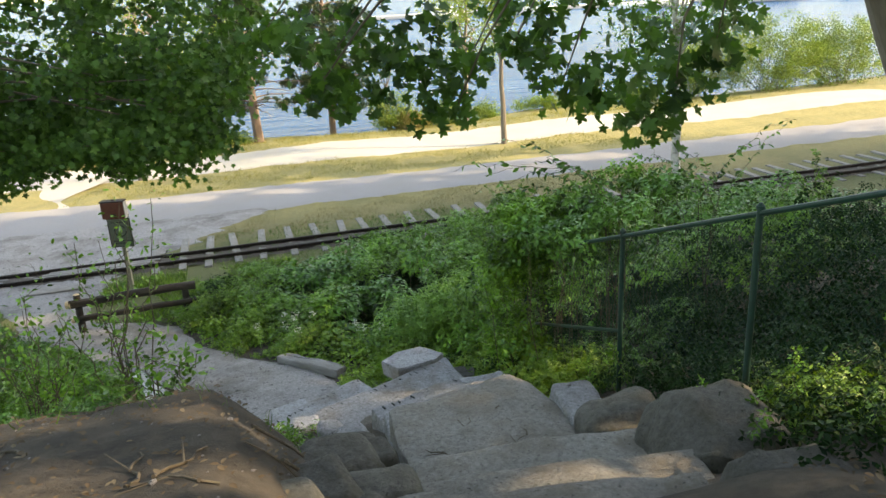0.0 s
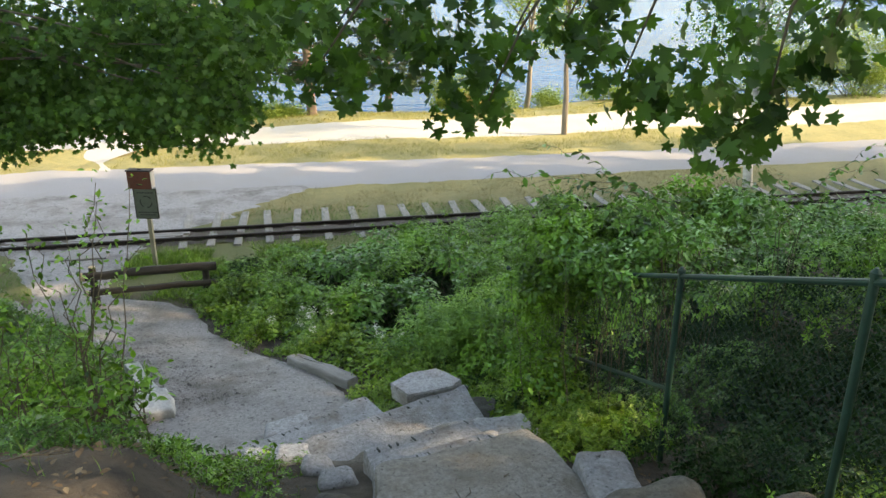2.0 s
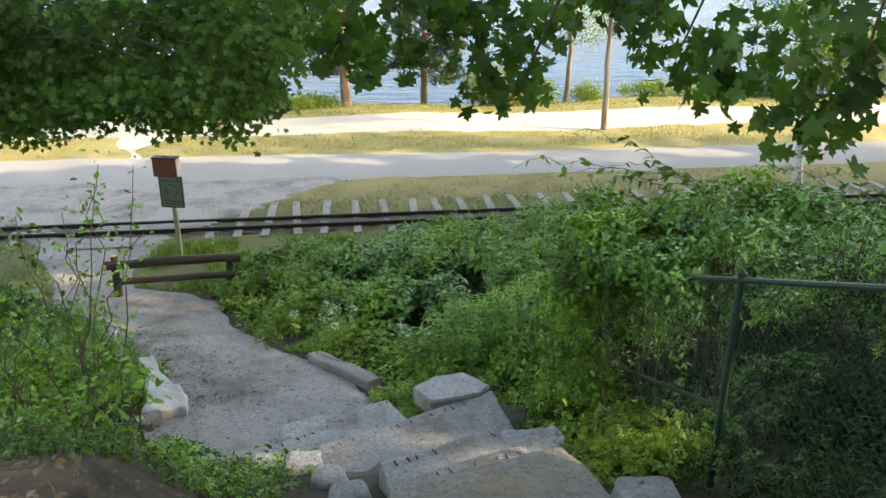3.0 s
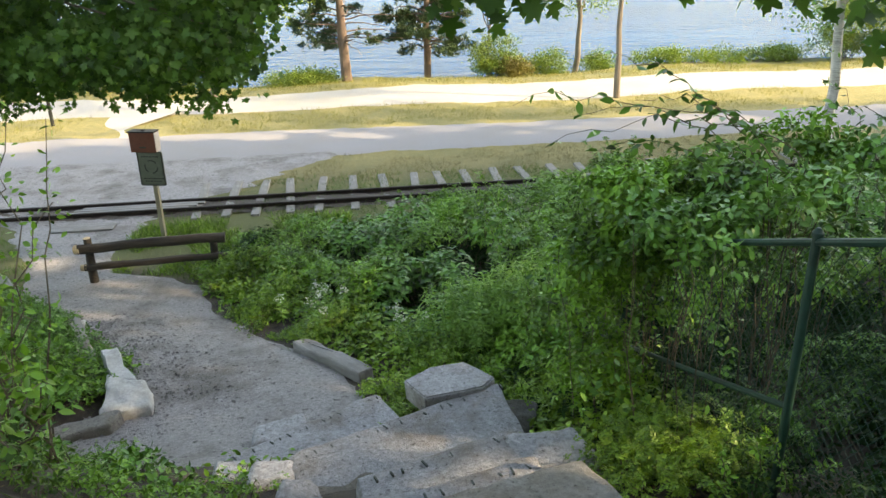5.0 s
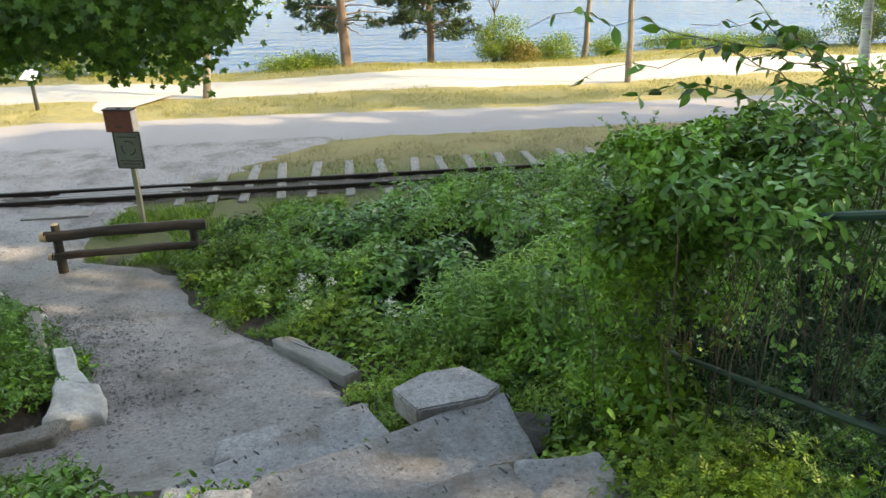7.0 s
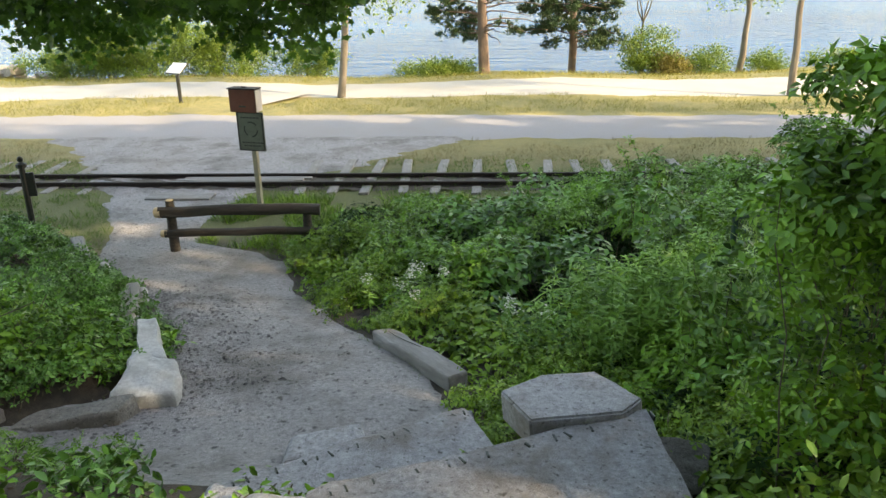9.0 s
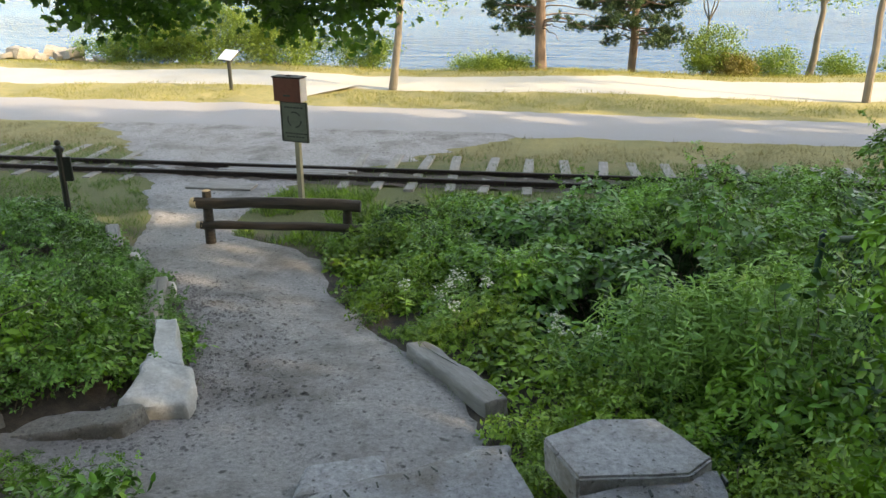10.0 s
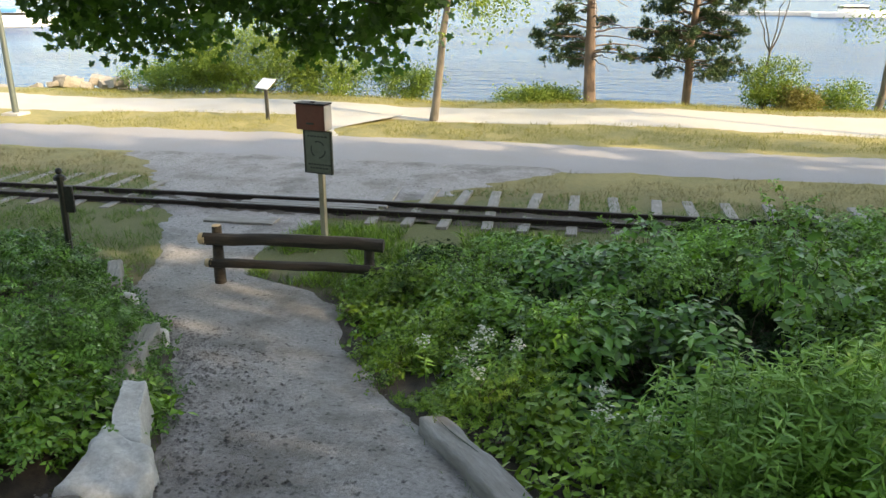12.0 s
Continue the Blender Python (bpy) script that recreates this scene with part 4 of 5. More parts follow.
# maple beside the path: only the low hem of its crown shows
cc = []
while len(cc) < 820:
    x, y, z = rng.uniform(-10, 3), rng.uniform(12.2, 17.0), rng.uniform(2.9, 9.0)
    low = 3.96 - 0.27 * (y - 13.2) + 0.42 * noise.noise(Vector((x * 1.1, y * 0.8, 0))) + 0.15 * noise.noise(Vector((x * 3.1, y * 2, 4)))
    if z < low or x > -0.1 + 0.75 * (z - low + 0.1) - 0.12 * (y - 14) or x < -4.0 - 1.6 * (z - low):
        continue
    if z > low + 1.6 and rng.random() < 0.72:
        continue
    cc.append((x, y, z))
MC = np.array(cc)
tree("maple_tree", (-8.8, 13.6, h(-8.8, 13.6)), limb((-8.8, 13.6, h(-8.8, 13.6) - 0.2), (-7.6, 14.2, 7.5), 0.34, 0.2, 0, 0.1, 1), crown_limbs([(-8.1, 14.0, 4.6), (-7.8, 14.1, 6.2), (-7.6, 14.2, 7.4)], MC, 0.05, 14),
     clumps(MC, 50, (0.2, 0.22, 0.12)), "broad maple tree with dark green low-hanging leaves", BARK, LEAF_MAPLE, MAPLE, (0.08, 0.13), 0.62, 1.1)

# maple that leans over the steps, with sprays hanging above the walk
sprays = [(1.15, 7.0, 5.55), (1.4, 7.1, 5.5), (1.65, 6.9, 5.6), (1.3, 6.9, 5.85), (1.7, 7.0, 5.95), (2.25, 7.0, 5.32), (2.45, 7.05, 5.26), (2.35, 6.9, 5.6), (2.1, 6.9, 5.75), (2.6, 7.0, 5.75), (1.9, 7.0, 5.72),
          (3.0, 6.5, 5.8), (3.2, 6.3, 5.52), (3.4, 6.3, 5.42), (3.5, 6.2, 5.6), (2.85, 6.5, 5.9), (3.45, 5.5, 5.38), (3.6, 5.5, 5.28), (3.75, 5.4, 5.5), (3.35, 5.4, 5.68), (3.9, 5.3, 5.75),
          (4.1, 5.4, 5.9), (3.0, 6.2, 6.1), (2.2, 6.8, 6.1), (1.5, 6.8, 6.2), (3.6, 5.6, 6.0), (2.8, 6.7, 6.2), (4.3, 5.5, 6.1), (1.0, 6.8, 6.0), (3.2, 5.9, 6.3), (0.8, 7.2, 6.1)]
# upper crown out of view, filled out to shade the fence, bank and steps
up_clumps = []
while len(up_clumps) < 210:
    p = (rng.uniform(-3.5, 8), rng.uniform(-4, 9), rng.uniform(7.9, 12))
    if ((p[0] - 2.8) / 6.2) ** 2 + ((p[1] - 1.5) / 6.2) ** 2 < 1 and (p[1] < 5.0 or p[0] > 3.6 or rng.random() < 0.35):
        up_clumps.append(p)
UC = np.array(up_clumps)
lt = limb((4.45, 2.55, h(4.4, 2.5) - 0.2), (2.35, 3.1, 8.6), 0.27, 0.17, 0, 0.05, 4, 9)
lm = [limb((2.9, 2.95, 7.3), s, 0.03, 0.006, 0.5, 0.1, k) for k, s in enumerate(sprays[::3])] + crown_limbs([(2.6, 3.0, 8.0), (2.4, 3.1, 8.5)], UC, 0.07, 10)
near_maple = tree("maple_tree", (4.45, 2.55, h(4.4, 2.5)), lt, lm, np.concatenate([clumps(np.array(sprays), 44, (0.12, 0.16, 0.10)), clumps(UC, 30, (0.5, 0.5, 0.35))]),
                  "leaning maple with leaf sprays hanging over the steps", BARK, LEAF_MAPLE, MAPLE, (0.08, 0.14), 0.55, 1.2)


def round_tree(name, x, y, height_, lean, bole, rad, crown_r, n, per, label, bark, leaf, shape=OVAL, size=(0.1, 0.16), spread=0.35, low=None, seed=0, droop=0.4):
    z0 = h(x, y)
    top = Vector((x + lean[0], y + lean[1], z0 + height_ * 0.85))
    tr = limb((x, y, z0 - 0.2), top, rad, rad * 0.3, 0, rad * 0.9, seed, 9)
    low = low if low is not None else bole
    c = []
    while len(c) < n:
        q = rng.normal(size=3)
        q = q / np.linalg.norm(q) * rng.uniform(0.45, 1.0)
        p = np.array((x + lean[0] * 0.8, y + lean[1] * 0.8, z0 + (height_ + low) / 2)) + q * np.array((crown_r, crown_r, (height_ - low) / 2))
        if noise.noise(Vector(p) * 0.6 + Vector((seed, 0, 0))) > -0.22:
            c.append(p)
    c = np.array(c)
    starts = [tr[k][0] for k in (4, 5, 6, 7)]
    return tree(name, (x, y, z0), tr, crown_limbs(starts, c, rad * 0.35, 5), clumps(c, per, spread), label, bark, leaf, shape, size, 0.4, droop)


# trees between the trail and the shore
round_tree("tree", -2.96, 30.2, 8.5, (0.9, 0.3), 3.2, 0.135, 3.0, 120, 50, "young leafy tree with a pale crooked trunk in dry grass", PALE_BARK, LEAF_LIME, OVAL, (0.10, 0.16), 0.3, 2.0, 3)
round_tree("tree", 11.2, 29.6, 8.0, (-0.1, 0.1), 4.4, 0.12, 2.3, 80, 40, "slim young tree with a bare pale trunk", PALE_BARK, LEAF_LIME, OVAL, (0.10, 0.16), 0.3, 4.2, 5)
round_tree("tree", 12.1, 38.0, 8.0, (0.3, 0), 3.4, 0.16, 2.2, 70, 40, "young shore tree with a smooth pale trunk", PALE_BARK, LEAF_LIME, OVAL, (0.10, 0.16), 0.3, 3.2, 6)
round_tree("birch_tree", 14.1, 21.4, 8.5, (-0.35, 0.3), 4.0, 0.15, 2.6, 120, 46, "white-barked birch with a dark leafy crown", BIRCH_BARK, LEAF_BUSH, OVAL, (0.09, 0.14), 0.36, 3.4, 7)
# unseen trees added to the right and behind, to block sun and sky light
for k, (x, y, hh) in enumerate([(24, 7, 17), (29, 14, 20), (27, 1, 18), (38, 7, 20), (20, -6, 16), (36, 16.5, 21), (43, 13, 21), (44, 0, 20), (14, -9, 15), (50, 12, 21), (23, 13.5, 16), (30, 10.2, 25), (35, 10.6, 28), (22, 4, 16), (33, 4, 22), (24, 9.5, 17), (19, 5.5, 14), (31, 1.5, 24), (27, 6, 22), (20, 0.5, 15), (38, 2, 26),
                              (-13, -5, 15), (-6, -8, 16), (2, -11, 16), (9, -6, 15), (-12, 3, 14), (17, 1, 15), (-3, -16, 17), (14, -15, 17), (-19, -2, 16)]):
    round_tree("unseen_shade_tree", x, y, hh, (0.4, 0.3), 5, 0.3, 5.2, 170 if y > 10 else (150 if x > 18 else 150), 40 if x > 18 else 34, "tall unseen tree added on the hillside to shade the slope", BARK, LEAF_MAPLE, OVAL, (0.3, 0.5), 0.75, 4.5, 20 + k)


def pine(x, y, hh, lean, bare_sides, label, seed, tufts, girth=0.24):
    z0 = h(x, y)
    t = empty("pine_tree", (x, y, z0), label, "tree")
    tr = limb((x, y, z0 - 0.2), (x + lean, y, z0 + hh), girth, 0.05, 0, 0.12, seed, 10)
    under(part("trunk", tube([p for p, r in tr], [r for p, r in tr], 10, wobble=0.3), PINE_BARK), t)
    r2 = random.Random(seed)
    cs = []
    for k in range(tufts):
        u = r2.uniform(0.17, 0.98)
        p = Vector((x + lean * u, y, z0 + hh * u))
        a = r2.uniform(0, 2 * math.pi)
        ln = r2.uniform(0.9, 2.5) * (1.15 - 0.5 * u)
        e = p + Vector((math.cos(a) * ln, math.sin(a) * ln, r2.uniform(-0.35, 0.25)))
        l = limb(p, e, 0.035, 0.008, 0.15, 0.12, k + seed)
        under(part("limb", tube([q for q, r in l], [r for q, r in l], 5), PINE_BARK), t)
        if bare_sides and u < 0.6 and e.x > x - 0.2 and r2.random() < 0.85:
            continue
        for j in range(5):
            cs.append(p.lerp(e, 0.55 + 0.11 * j) + Vector((r2.uniform(-.3, .3), r2.uniform(-.3, .3), r2.uniform(-.05, .2))))
    pts = clumps(np.array([tuple(c) for c in cs]), 17, (0.11, 0.11, 0.08))
    under(leaves("needles", pts, rng.uniform(0.13, 0.22, len(pts)), NEEDLES, NEEDLE, None, 0.1, -0.5), t)


pine(1.75, 36.3, 8.0, -0.35, True, "pine with a reddish trunk and bare twigs by the water", 11, 85)
pine(5.3, 37.6, 8.5, 0.1, False, "dark dense pine standing at the shore", 12, 95, 0.17)


# ---- shrubs and weeds ----
def path_right(y):
    return np.interp(y, RIGHT_Y, PATH_R)


def path_left(y):
    return np.interp(y, PATH_Y, PATH_L)


def fnoise(x, y, s, k=0.0):
    return np.array([noise.noise(Vector((a * s, b * s, k))) for a, b in zip(x, y)])


def thicket(name, label, leafs, sizes, centres, material, shape, group, up=0.6, droop=0.3, stem_every=150, category="shrub", shoots=0):
    """Shares leaves out to the nearest of several shrubs, each with its own tangle of stems."""
    pts, face = leafs
    clear = in_shade(pts, 0.06)
    pts, face, sizes = pts[clear], face[clear], sizes[clear]
    C = np.array(centres)
    near = np.argmin(((pts[:, None, :2] - C[None]) ** 2).sum(-1), axis=1)
    for k, c in enumerate(C):
        m = near == k
        p = pts[m]
        if len(p) < 12:
            continue
        s = empty(name, (c[0], c[1], h(c[0], c[1])), label, category, group)
        form = shape[k % len(shape)] if isinstance(shape, list) else shape
        under(leaves("foliage", p, sizes[m] * (0.85 + 0.3 * ((k * 37) % 10) / 10) * (0.8 if form is OVAL else 1.0), form, material[k % len(material)] if isinstance(material, tuple) else material, None, up, droop, None, "", face[m], 0.7), s)
        bm = bmesh.new()
        for q in p[::stem_every]:
            root = (c[0] * 0.3 + q[0] * 0.7, c[1] * 0.3 + q[1] * 0.7)
            l = limb((root[0], root[1], h(*root) - 0.05), q, 0.005, 0.002, 0.05, 0.16, k + q[0], 6)
            tube([a for a, r in l], [r for a, r in l], 4, bm)
        tagged(under(part("stem_tangle", bm, TWIG), s), kind="stuff")
        if shoots:
            lp, al = [], []
            for q in p[np.argsort(-p[:, 2] + rng.uniform(0, 1.2, len(p)))[:shoots]]:
                e = q + np.array((rng.normal() * 0.22, rng.normal() * 0.22, rng.uniform(0.08, 0.24)))
                l = limb(q - np.array((0, 0, 0.3)), e, 0.004, 0.0015, 0.08, 0.05, k, 9)
                under(part("shoot", tube([a for a, r in l], [r for a, r in l], 4), TWIG), s)
                for i in range(2, 9):
                    for sd in range(3):
                        lp.append(tuple(l[i][0]))
                        al.append((math.cos(i * 2.4 + sd * 2.1), math.sin(i * 2.4 + sd * 2.1), 0.2))
            under(leaves("shoot_leaves", np.array(lp), rng.uniform(0.05, 0.10, len(lp)), TRIO, LEAF_BUSH, None, 0.5, 0.1, np.array(al)), s)


def scatter(n, x0, x1, y0, y1, keep, radius=(0.25, 0.6), loose=0.12, dens=420, gap=0.33, under_=-0.04):
    """Overlapping leafy mounds, n tries; keep(x, y) gives the stand's height, 0 for none. Leaves sit on the mounds' skins, so that dark gaps stay between."""
    P, F = [], []
    x, y = rng.uniform(x0, x1, n), rng.uniform(y0, y1, n)
    hh = keep(x, y)
    for a, b, z in zip(x[hh > 0.08], y[hh > 0.08], hh[hh > 0.08]):
        r = rng.uniform(*radius)
        lump = 0.5 + 0.5 * noise.noise(Vector((a * 1.0, b * 1.0, 2.0))) + 0.3 * noise.noise(Vector((a * 1.9, b * 1.9, 6.0)))
        if lump < gap:
            continue
        z = z * rng.uniform(0.6, 1.05) * (0.25 + 1.1 * lump)
        v = min(z * 0.5, r * 0.9)
        c = np.array((a, b, h(a, b) + z - v))
        k = int(dens * r * r * 2.2)
        d = rng.normal(size=(k, 3))
        d[:, 2] = np.abs(d[:, 2]) * 0.95 + under_
        d /= np.linalg.norm(d, axis=1, keepdims=True)
        sh = 1 + rng.normal(size=(k, 1)) * loose - np.abs(rng.normal(size=(k, 1))) * 0.10
        P.append(c + d * sh * np.array((r, r, v)))
        F.append(d)
    P, F = np.concatenate(P), np.concatenate(F)
    g = height(P[:, 0], P[:, 1])
    ok = P[:, 2] > g + 0.01
    return P[ok], F[ok]


def stand_right(x, y):
    d = x - np.maximum(path_right(y), -1.6)
    low = np.clip(0.55 * (d - 0.35), 0, 1.1) * (1 - smooth(16.2, 17.6, y) * 0.6)
    edge = np.interp(y, [9, 12.0, 12.8, 18], [4.1, 4.0, 3.0, 2.8])
    tall = 1.8 * smooth(edge - 0.5, edge + 0.5, x) * (1 - smooth(12.8, 17.5, y) * (0.62 - 0.22 * smooth(3.5, 4.6, x)))
    low = low * np.where((y < 12.2) & (x < 4.2), 0.45, 1)
    hh = np.maximum(low, tall)
    hh = np.where((d < 0.4) | (y > 18.0) | (x > 13), 0, hh)
    return np.where((y < 9.3) & (x < 3.4), 0, hh)


pts = scatter(700, -1.5, 12.0, 9.0, 18.0, stand_right, (0.22, 0.5), 0.10, 450, 0.44, 0.0)
thicket("shrub", "dense dark green shrub beside the dirt path", pts, rng.uniform(0.11, 0.17, len(pts[0])), [(0.2, 15.6), (1.8, 15.4), (1.2, 13.9), (3.2, 14.6), (2.8, 12.9), (4.6, 13.2), (4.4, 15.6), (6.5, 14.4), (3.9, 10.6), (5.8, 11.4), (8.2, 12), (8.6, 15.4), (7.2, 9.7), (11, 11), (11.2, 15)],
        (LEAF_BUSH, LEAF_VINE, LEAF_BUSH), [TRIO, OVAL, TRIO], "thicket beside the path", 0.7, shoots=5)

def stand_fence(x, y):
    hh = 2.0 * smooth(5.0, 6.4, x) * (1 - 0.2 * (1 - smooth(4.5, 7, y)))
    vine = 0.5 * np.exp(-((y - 8.7) / 1.4) ** 4) * np.exp(-((x - 3.85) / 0.6) ** 4)
    low = np.where((y > 4.6) & (y < 7.2), 0.12, 0.3 + 0.45 * smooth(7.0, 8.5, y))
    return np.where((x < 3.15) | (y > 9.4), 0, np.maximum(np.maximum(hh, vine), np.where(x > 4.1, low, 0.2)))


# shrubs behind the fence: the shade there is put into their leaf colour
pts = scatter(420, 3.3, 12.0, 2.0, 9.4, stand_fence, (0.18, 0.5), 0.25, 230, 0.36)
thicket("shrub", "shrub with leaves coloured dark for shade behind the green fence", pts, rng.uniform(0.07, 0.14, len(pts[0])), [(4.1, 8.4), (5.2, 7.4), (6.8, 8.6), (5.0, 5.2), (6.8, 6.2), (8.8, 7.6), (7.6, 3.9), (10.5, 6.5), (5.0, 3.0), (3.5, 6.8), (3.6, 5.4)],
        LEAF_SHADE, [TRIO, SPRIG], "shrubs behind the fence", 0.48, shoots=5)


def fence_vines():
    """Vines that lie over the top of the fence as a leafy roof, with loose strands hanging below."""
    P, F = [], []
    for k in range(95):
        y = rng.uniform(7.2, 9.9)
        t = 4.79 - 0.39 * (y - 4.38)
        x = rng.uniform(3.3, 4.9)
        c = np.array((x, y, t + rng.uniform(-0.22, 0.3) + 0.12 * math.sin(y * 3.1) - 0.25 * abs(x - 4.1)))
        r = rng.uniform(0.16, 0.36)
        n = int(430 * r)
        d = rng.normal(size=(n, 3))
        d[:, 2] = np.abs(d[:, 2])
        d /= np.linalg.norm(d, axis=1, keepdims=True)
        P.append(c + d * r * (1 + rng.normal(size=(n, 1)) * 0.1) * np.array((1, 1, 0.7)))
        F.append(d)
    for k in range(60):
        x = rng.uniform(3.4, 5.4)
        c = np.array((x, rng.uniform(7.1, 8.6), 3.45 + rng.uniform(0, 0.3) + 0.2 * (x - 3.4)))
        r = rng.uniform(0.14, 0.3)
        n = int(380 * r)
        d = rng.normal(size=(n, 3))
        d[:, 2] = np.abs(d[:, 2])
        d /= np.linalg.norm(d, axis=1, keepdims=True)
        P.append(c + d * r * (1 + rng.normal(size=(n, 1)) * 0.15) * np.array((1, 1, 0.6)))
        F.append(d)
    for k in range(60):
        y = rng.uniform(7.9, 10.4)
        g, t = h(3.6, y), 4.79 - 0.39 * (y - 4.38)
        c = np.array((rng.uniform(3.3, 3.85), y, rng.uniform(g + 0.3, t)))
        r = rng.uniform(0.14, 0.3)
        n = int(240 * r)
        d = rng.normal(size=(n, 3))
        d /= np.linalg.norm(d, axis=1, keepdims=True)
        P.append(c + d * r * (1 + rng.normal(size=(n, 1)) * 0.15))
        F.append(d)
    for k in range(46):
        x, y = rng.uniform(3.4, 4.3), rng.uniform(7.3, 10.0)
        t = 4.79 - 0.39 * (y - 4.38)
        ln = rng.uniform(0.4, 1.3)
        n = int(26 * ln)
        u = rng.random((n, 1))
        P.append(np.array((x, y, t)) + u * np.array((rng.normal() * 0.15, rng.normal() * 0.15, -ln)) + rng.normal(size=(n, 3)) * 0.05)
        F.append(np.tile((-0.5, -0.8, 0.3), (n, 1)))
    P, F = np.concatenate(P), np.concatenate(F)
    thicket("vine", "broad-leaved vine climbing over the chain-link fence", (P, F), rng.uniform(0.09, 0.13, len(P)), [(3.9, 7.5), (3.85, 8.6), (3.85, 9.7), (3.9, 10.7)], (LEAF_VINE, LEAF_BUSH), [OVAL, TRIO], "vines on the fence", 0.55, 0.5, 160, "vine")


fence_vines()


def weeds(n, x0, x1, y0, y1, keep, centres, label, group, sizes=(0.07, 0.13), shape=None, material=None, radius=(0.10, 0.26)):
    p = scatter(n, x0, x1, y0, y1, keep, radius, 0.22, 460, 0.26, -0.25)
    thicket("weed_patch", label, p, rng.uniform(sizes[0], sizes[1], len(p[0])), centres, material or LEAF_WEED, shape or [TRIO, OVAL, FERN], group, 0.6, 0.2, 40, "weeds")


# green weeds along the right edge of the path
weeds(900, -1.4, 3.4, 9.3, 16.3, lambda x, y: np.where((x > path_right(y) + 0.05) & (x < path_right(y) + 1.25) & (y < 15.7), np.clip(0.16 + 0.5 * (x - path_right(y)), 0.1, 0.7), 0),
      [(1.9, 10.4), (1.7, 11.4), (0.9, 12.6), (0.4, 13.6), (-0.3, 14.6), (-0.6, 15.6)], "fresh green weeds at the edge of the path", "weeds along the path")
# weeds between steps and fence
weeds(230, 2.55, 3.9, 6.6, 9.6, lambda x, y: np.where(x > 2.85 + 0.2 * (y < 7.7), 0.22 + 0.4 * smooth(2.8, 3.7, x), 0), [(3.0, 8.9), (3.2, 8.0), (3.3, 7.0)], "leafy weeds between the steps and the fence", "weeds by the steps")
# weeds on the bank left of the path
weeds(900, -8.5, -0.9, 9.9, 16.2, lambda x, y: np.where(x < path_left(y) - np.where(y > 11.6, 0.02, 0.22), 0.16 + 0.55 * smooth(0, 1.3, path_left(y) - x) * (1 - smooth(14.5, 16.2, y) * 0.6), 0),
      [(-2.2, 10.4), (-2.4, 11.6), (-3.2, 12.6), (-4.6, 12), (-4.2, 14), (-5.6, 14.8), (-6.6, 12.8), (-7, 15)], "thick green weeds on the bank beside the path", "weeds on the bank", (0.09, 0.14), [TRIO, SPRIG, FERN], (LEAF_BUSH, LEAF_VINE, LEAF_VINE))
weeds(230, -3.4, 0.9, 6.4, 9.4, lambda x, y: np.where((x < 0.9 - 0.6 * (y - 6.6)) & (x > -2.8), 0.2 + 0.3 * smooth(-0.4, -2, x), 0),
      [(0.2, 7.4), (-0.4, 8.4), (-1.4, 8.6), (-1.3, 7.2), (-2.4, 8.9)], "green weeds on the slope beside the steps", "weeds by the steps", (0.06, 0.12), None, (LEAF_BUSH, LEAF_VINE))
weeds(230, -3.6, -1.5, 9.2, 11.2, lambda x, y: np.where(x < path_left(y) - 0.05, 0.3, 0), [(-2.1, 9.7), (-2.6, 10.6)], "low weeds around the flat edging stones", "weeds on the bank", material=(LEAF_VINE, LEAF_BUSH))
weeds(240, -3.2, -1.2, 9.9, 12.4, lambda x, y: np.where(x < path_left(y) - np.where(y > 11.6, -0.02, 0.42), 0.3 + 0 * x, 0), [(-1.9, 10.5), (-2.0, 11.4), (-2.2, 12.2)], "thick green weeds leaning over the edging stones", "weeds on the bank", (0.06, 0.12), None, (LEAF_VINE, LEAF_BUSH))
# undergrowth on the floor of the thicket, its leaf colour darkened to stand for shade
weeds(700, -0.8, 8.5, 9.4, 17.4, lambda x, y: np.where(stand_right(x, y) > 0.25, 0.2 + 0.25 * rng.random(x.shape), 0), [(0.5, 15), (2, 13), (3, 15.5), (4, 11.5), (5.5, 13.5), (7, 11)], "leafy undergrowth below the shrubs, coloured dark for shade", "undergrowth", (0.06, 0.12), None, LEAF_SHADE, (0.2, 0.4))
# most of these patches use the leaf colour darkened for shade
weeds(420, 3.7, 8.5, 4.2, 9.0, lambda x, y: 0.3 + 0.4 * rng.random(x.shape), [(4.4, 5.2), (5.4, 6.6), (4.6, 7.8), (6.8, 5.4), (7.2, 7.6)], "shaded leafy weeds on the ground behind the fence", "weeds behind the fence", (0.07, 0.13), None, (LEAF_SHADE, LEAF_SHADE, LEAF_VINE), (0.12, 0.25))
# low sunlit weeds behind the fence
weeds(200, 4.0, 6.2, 2.6, 4.8, lambda x, y: 0.35 + 0 * x, [(4.4, 4.2), (5.4, 5.0), (5.6, 3.8), (6.4, 5.6)], "light green ground weeds behind the fence", "weeds behind the fence")


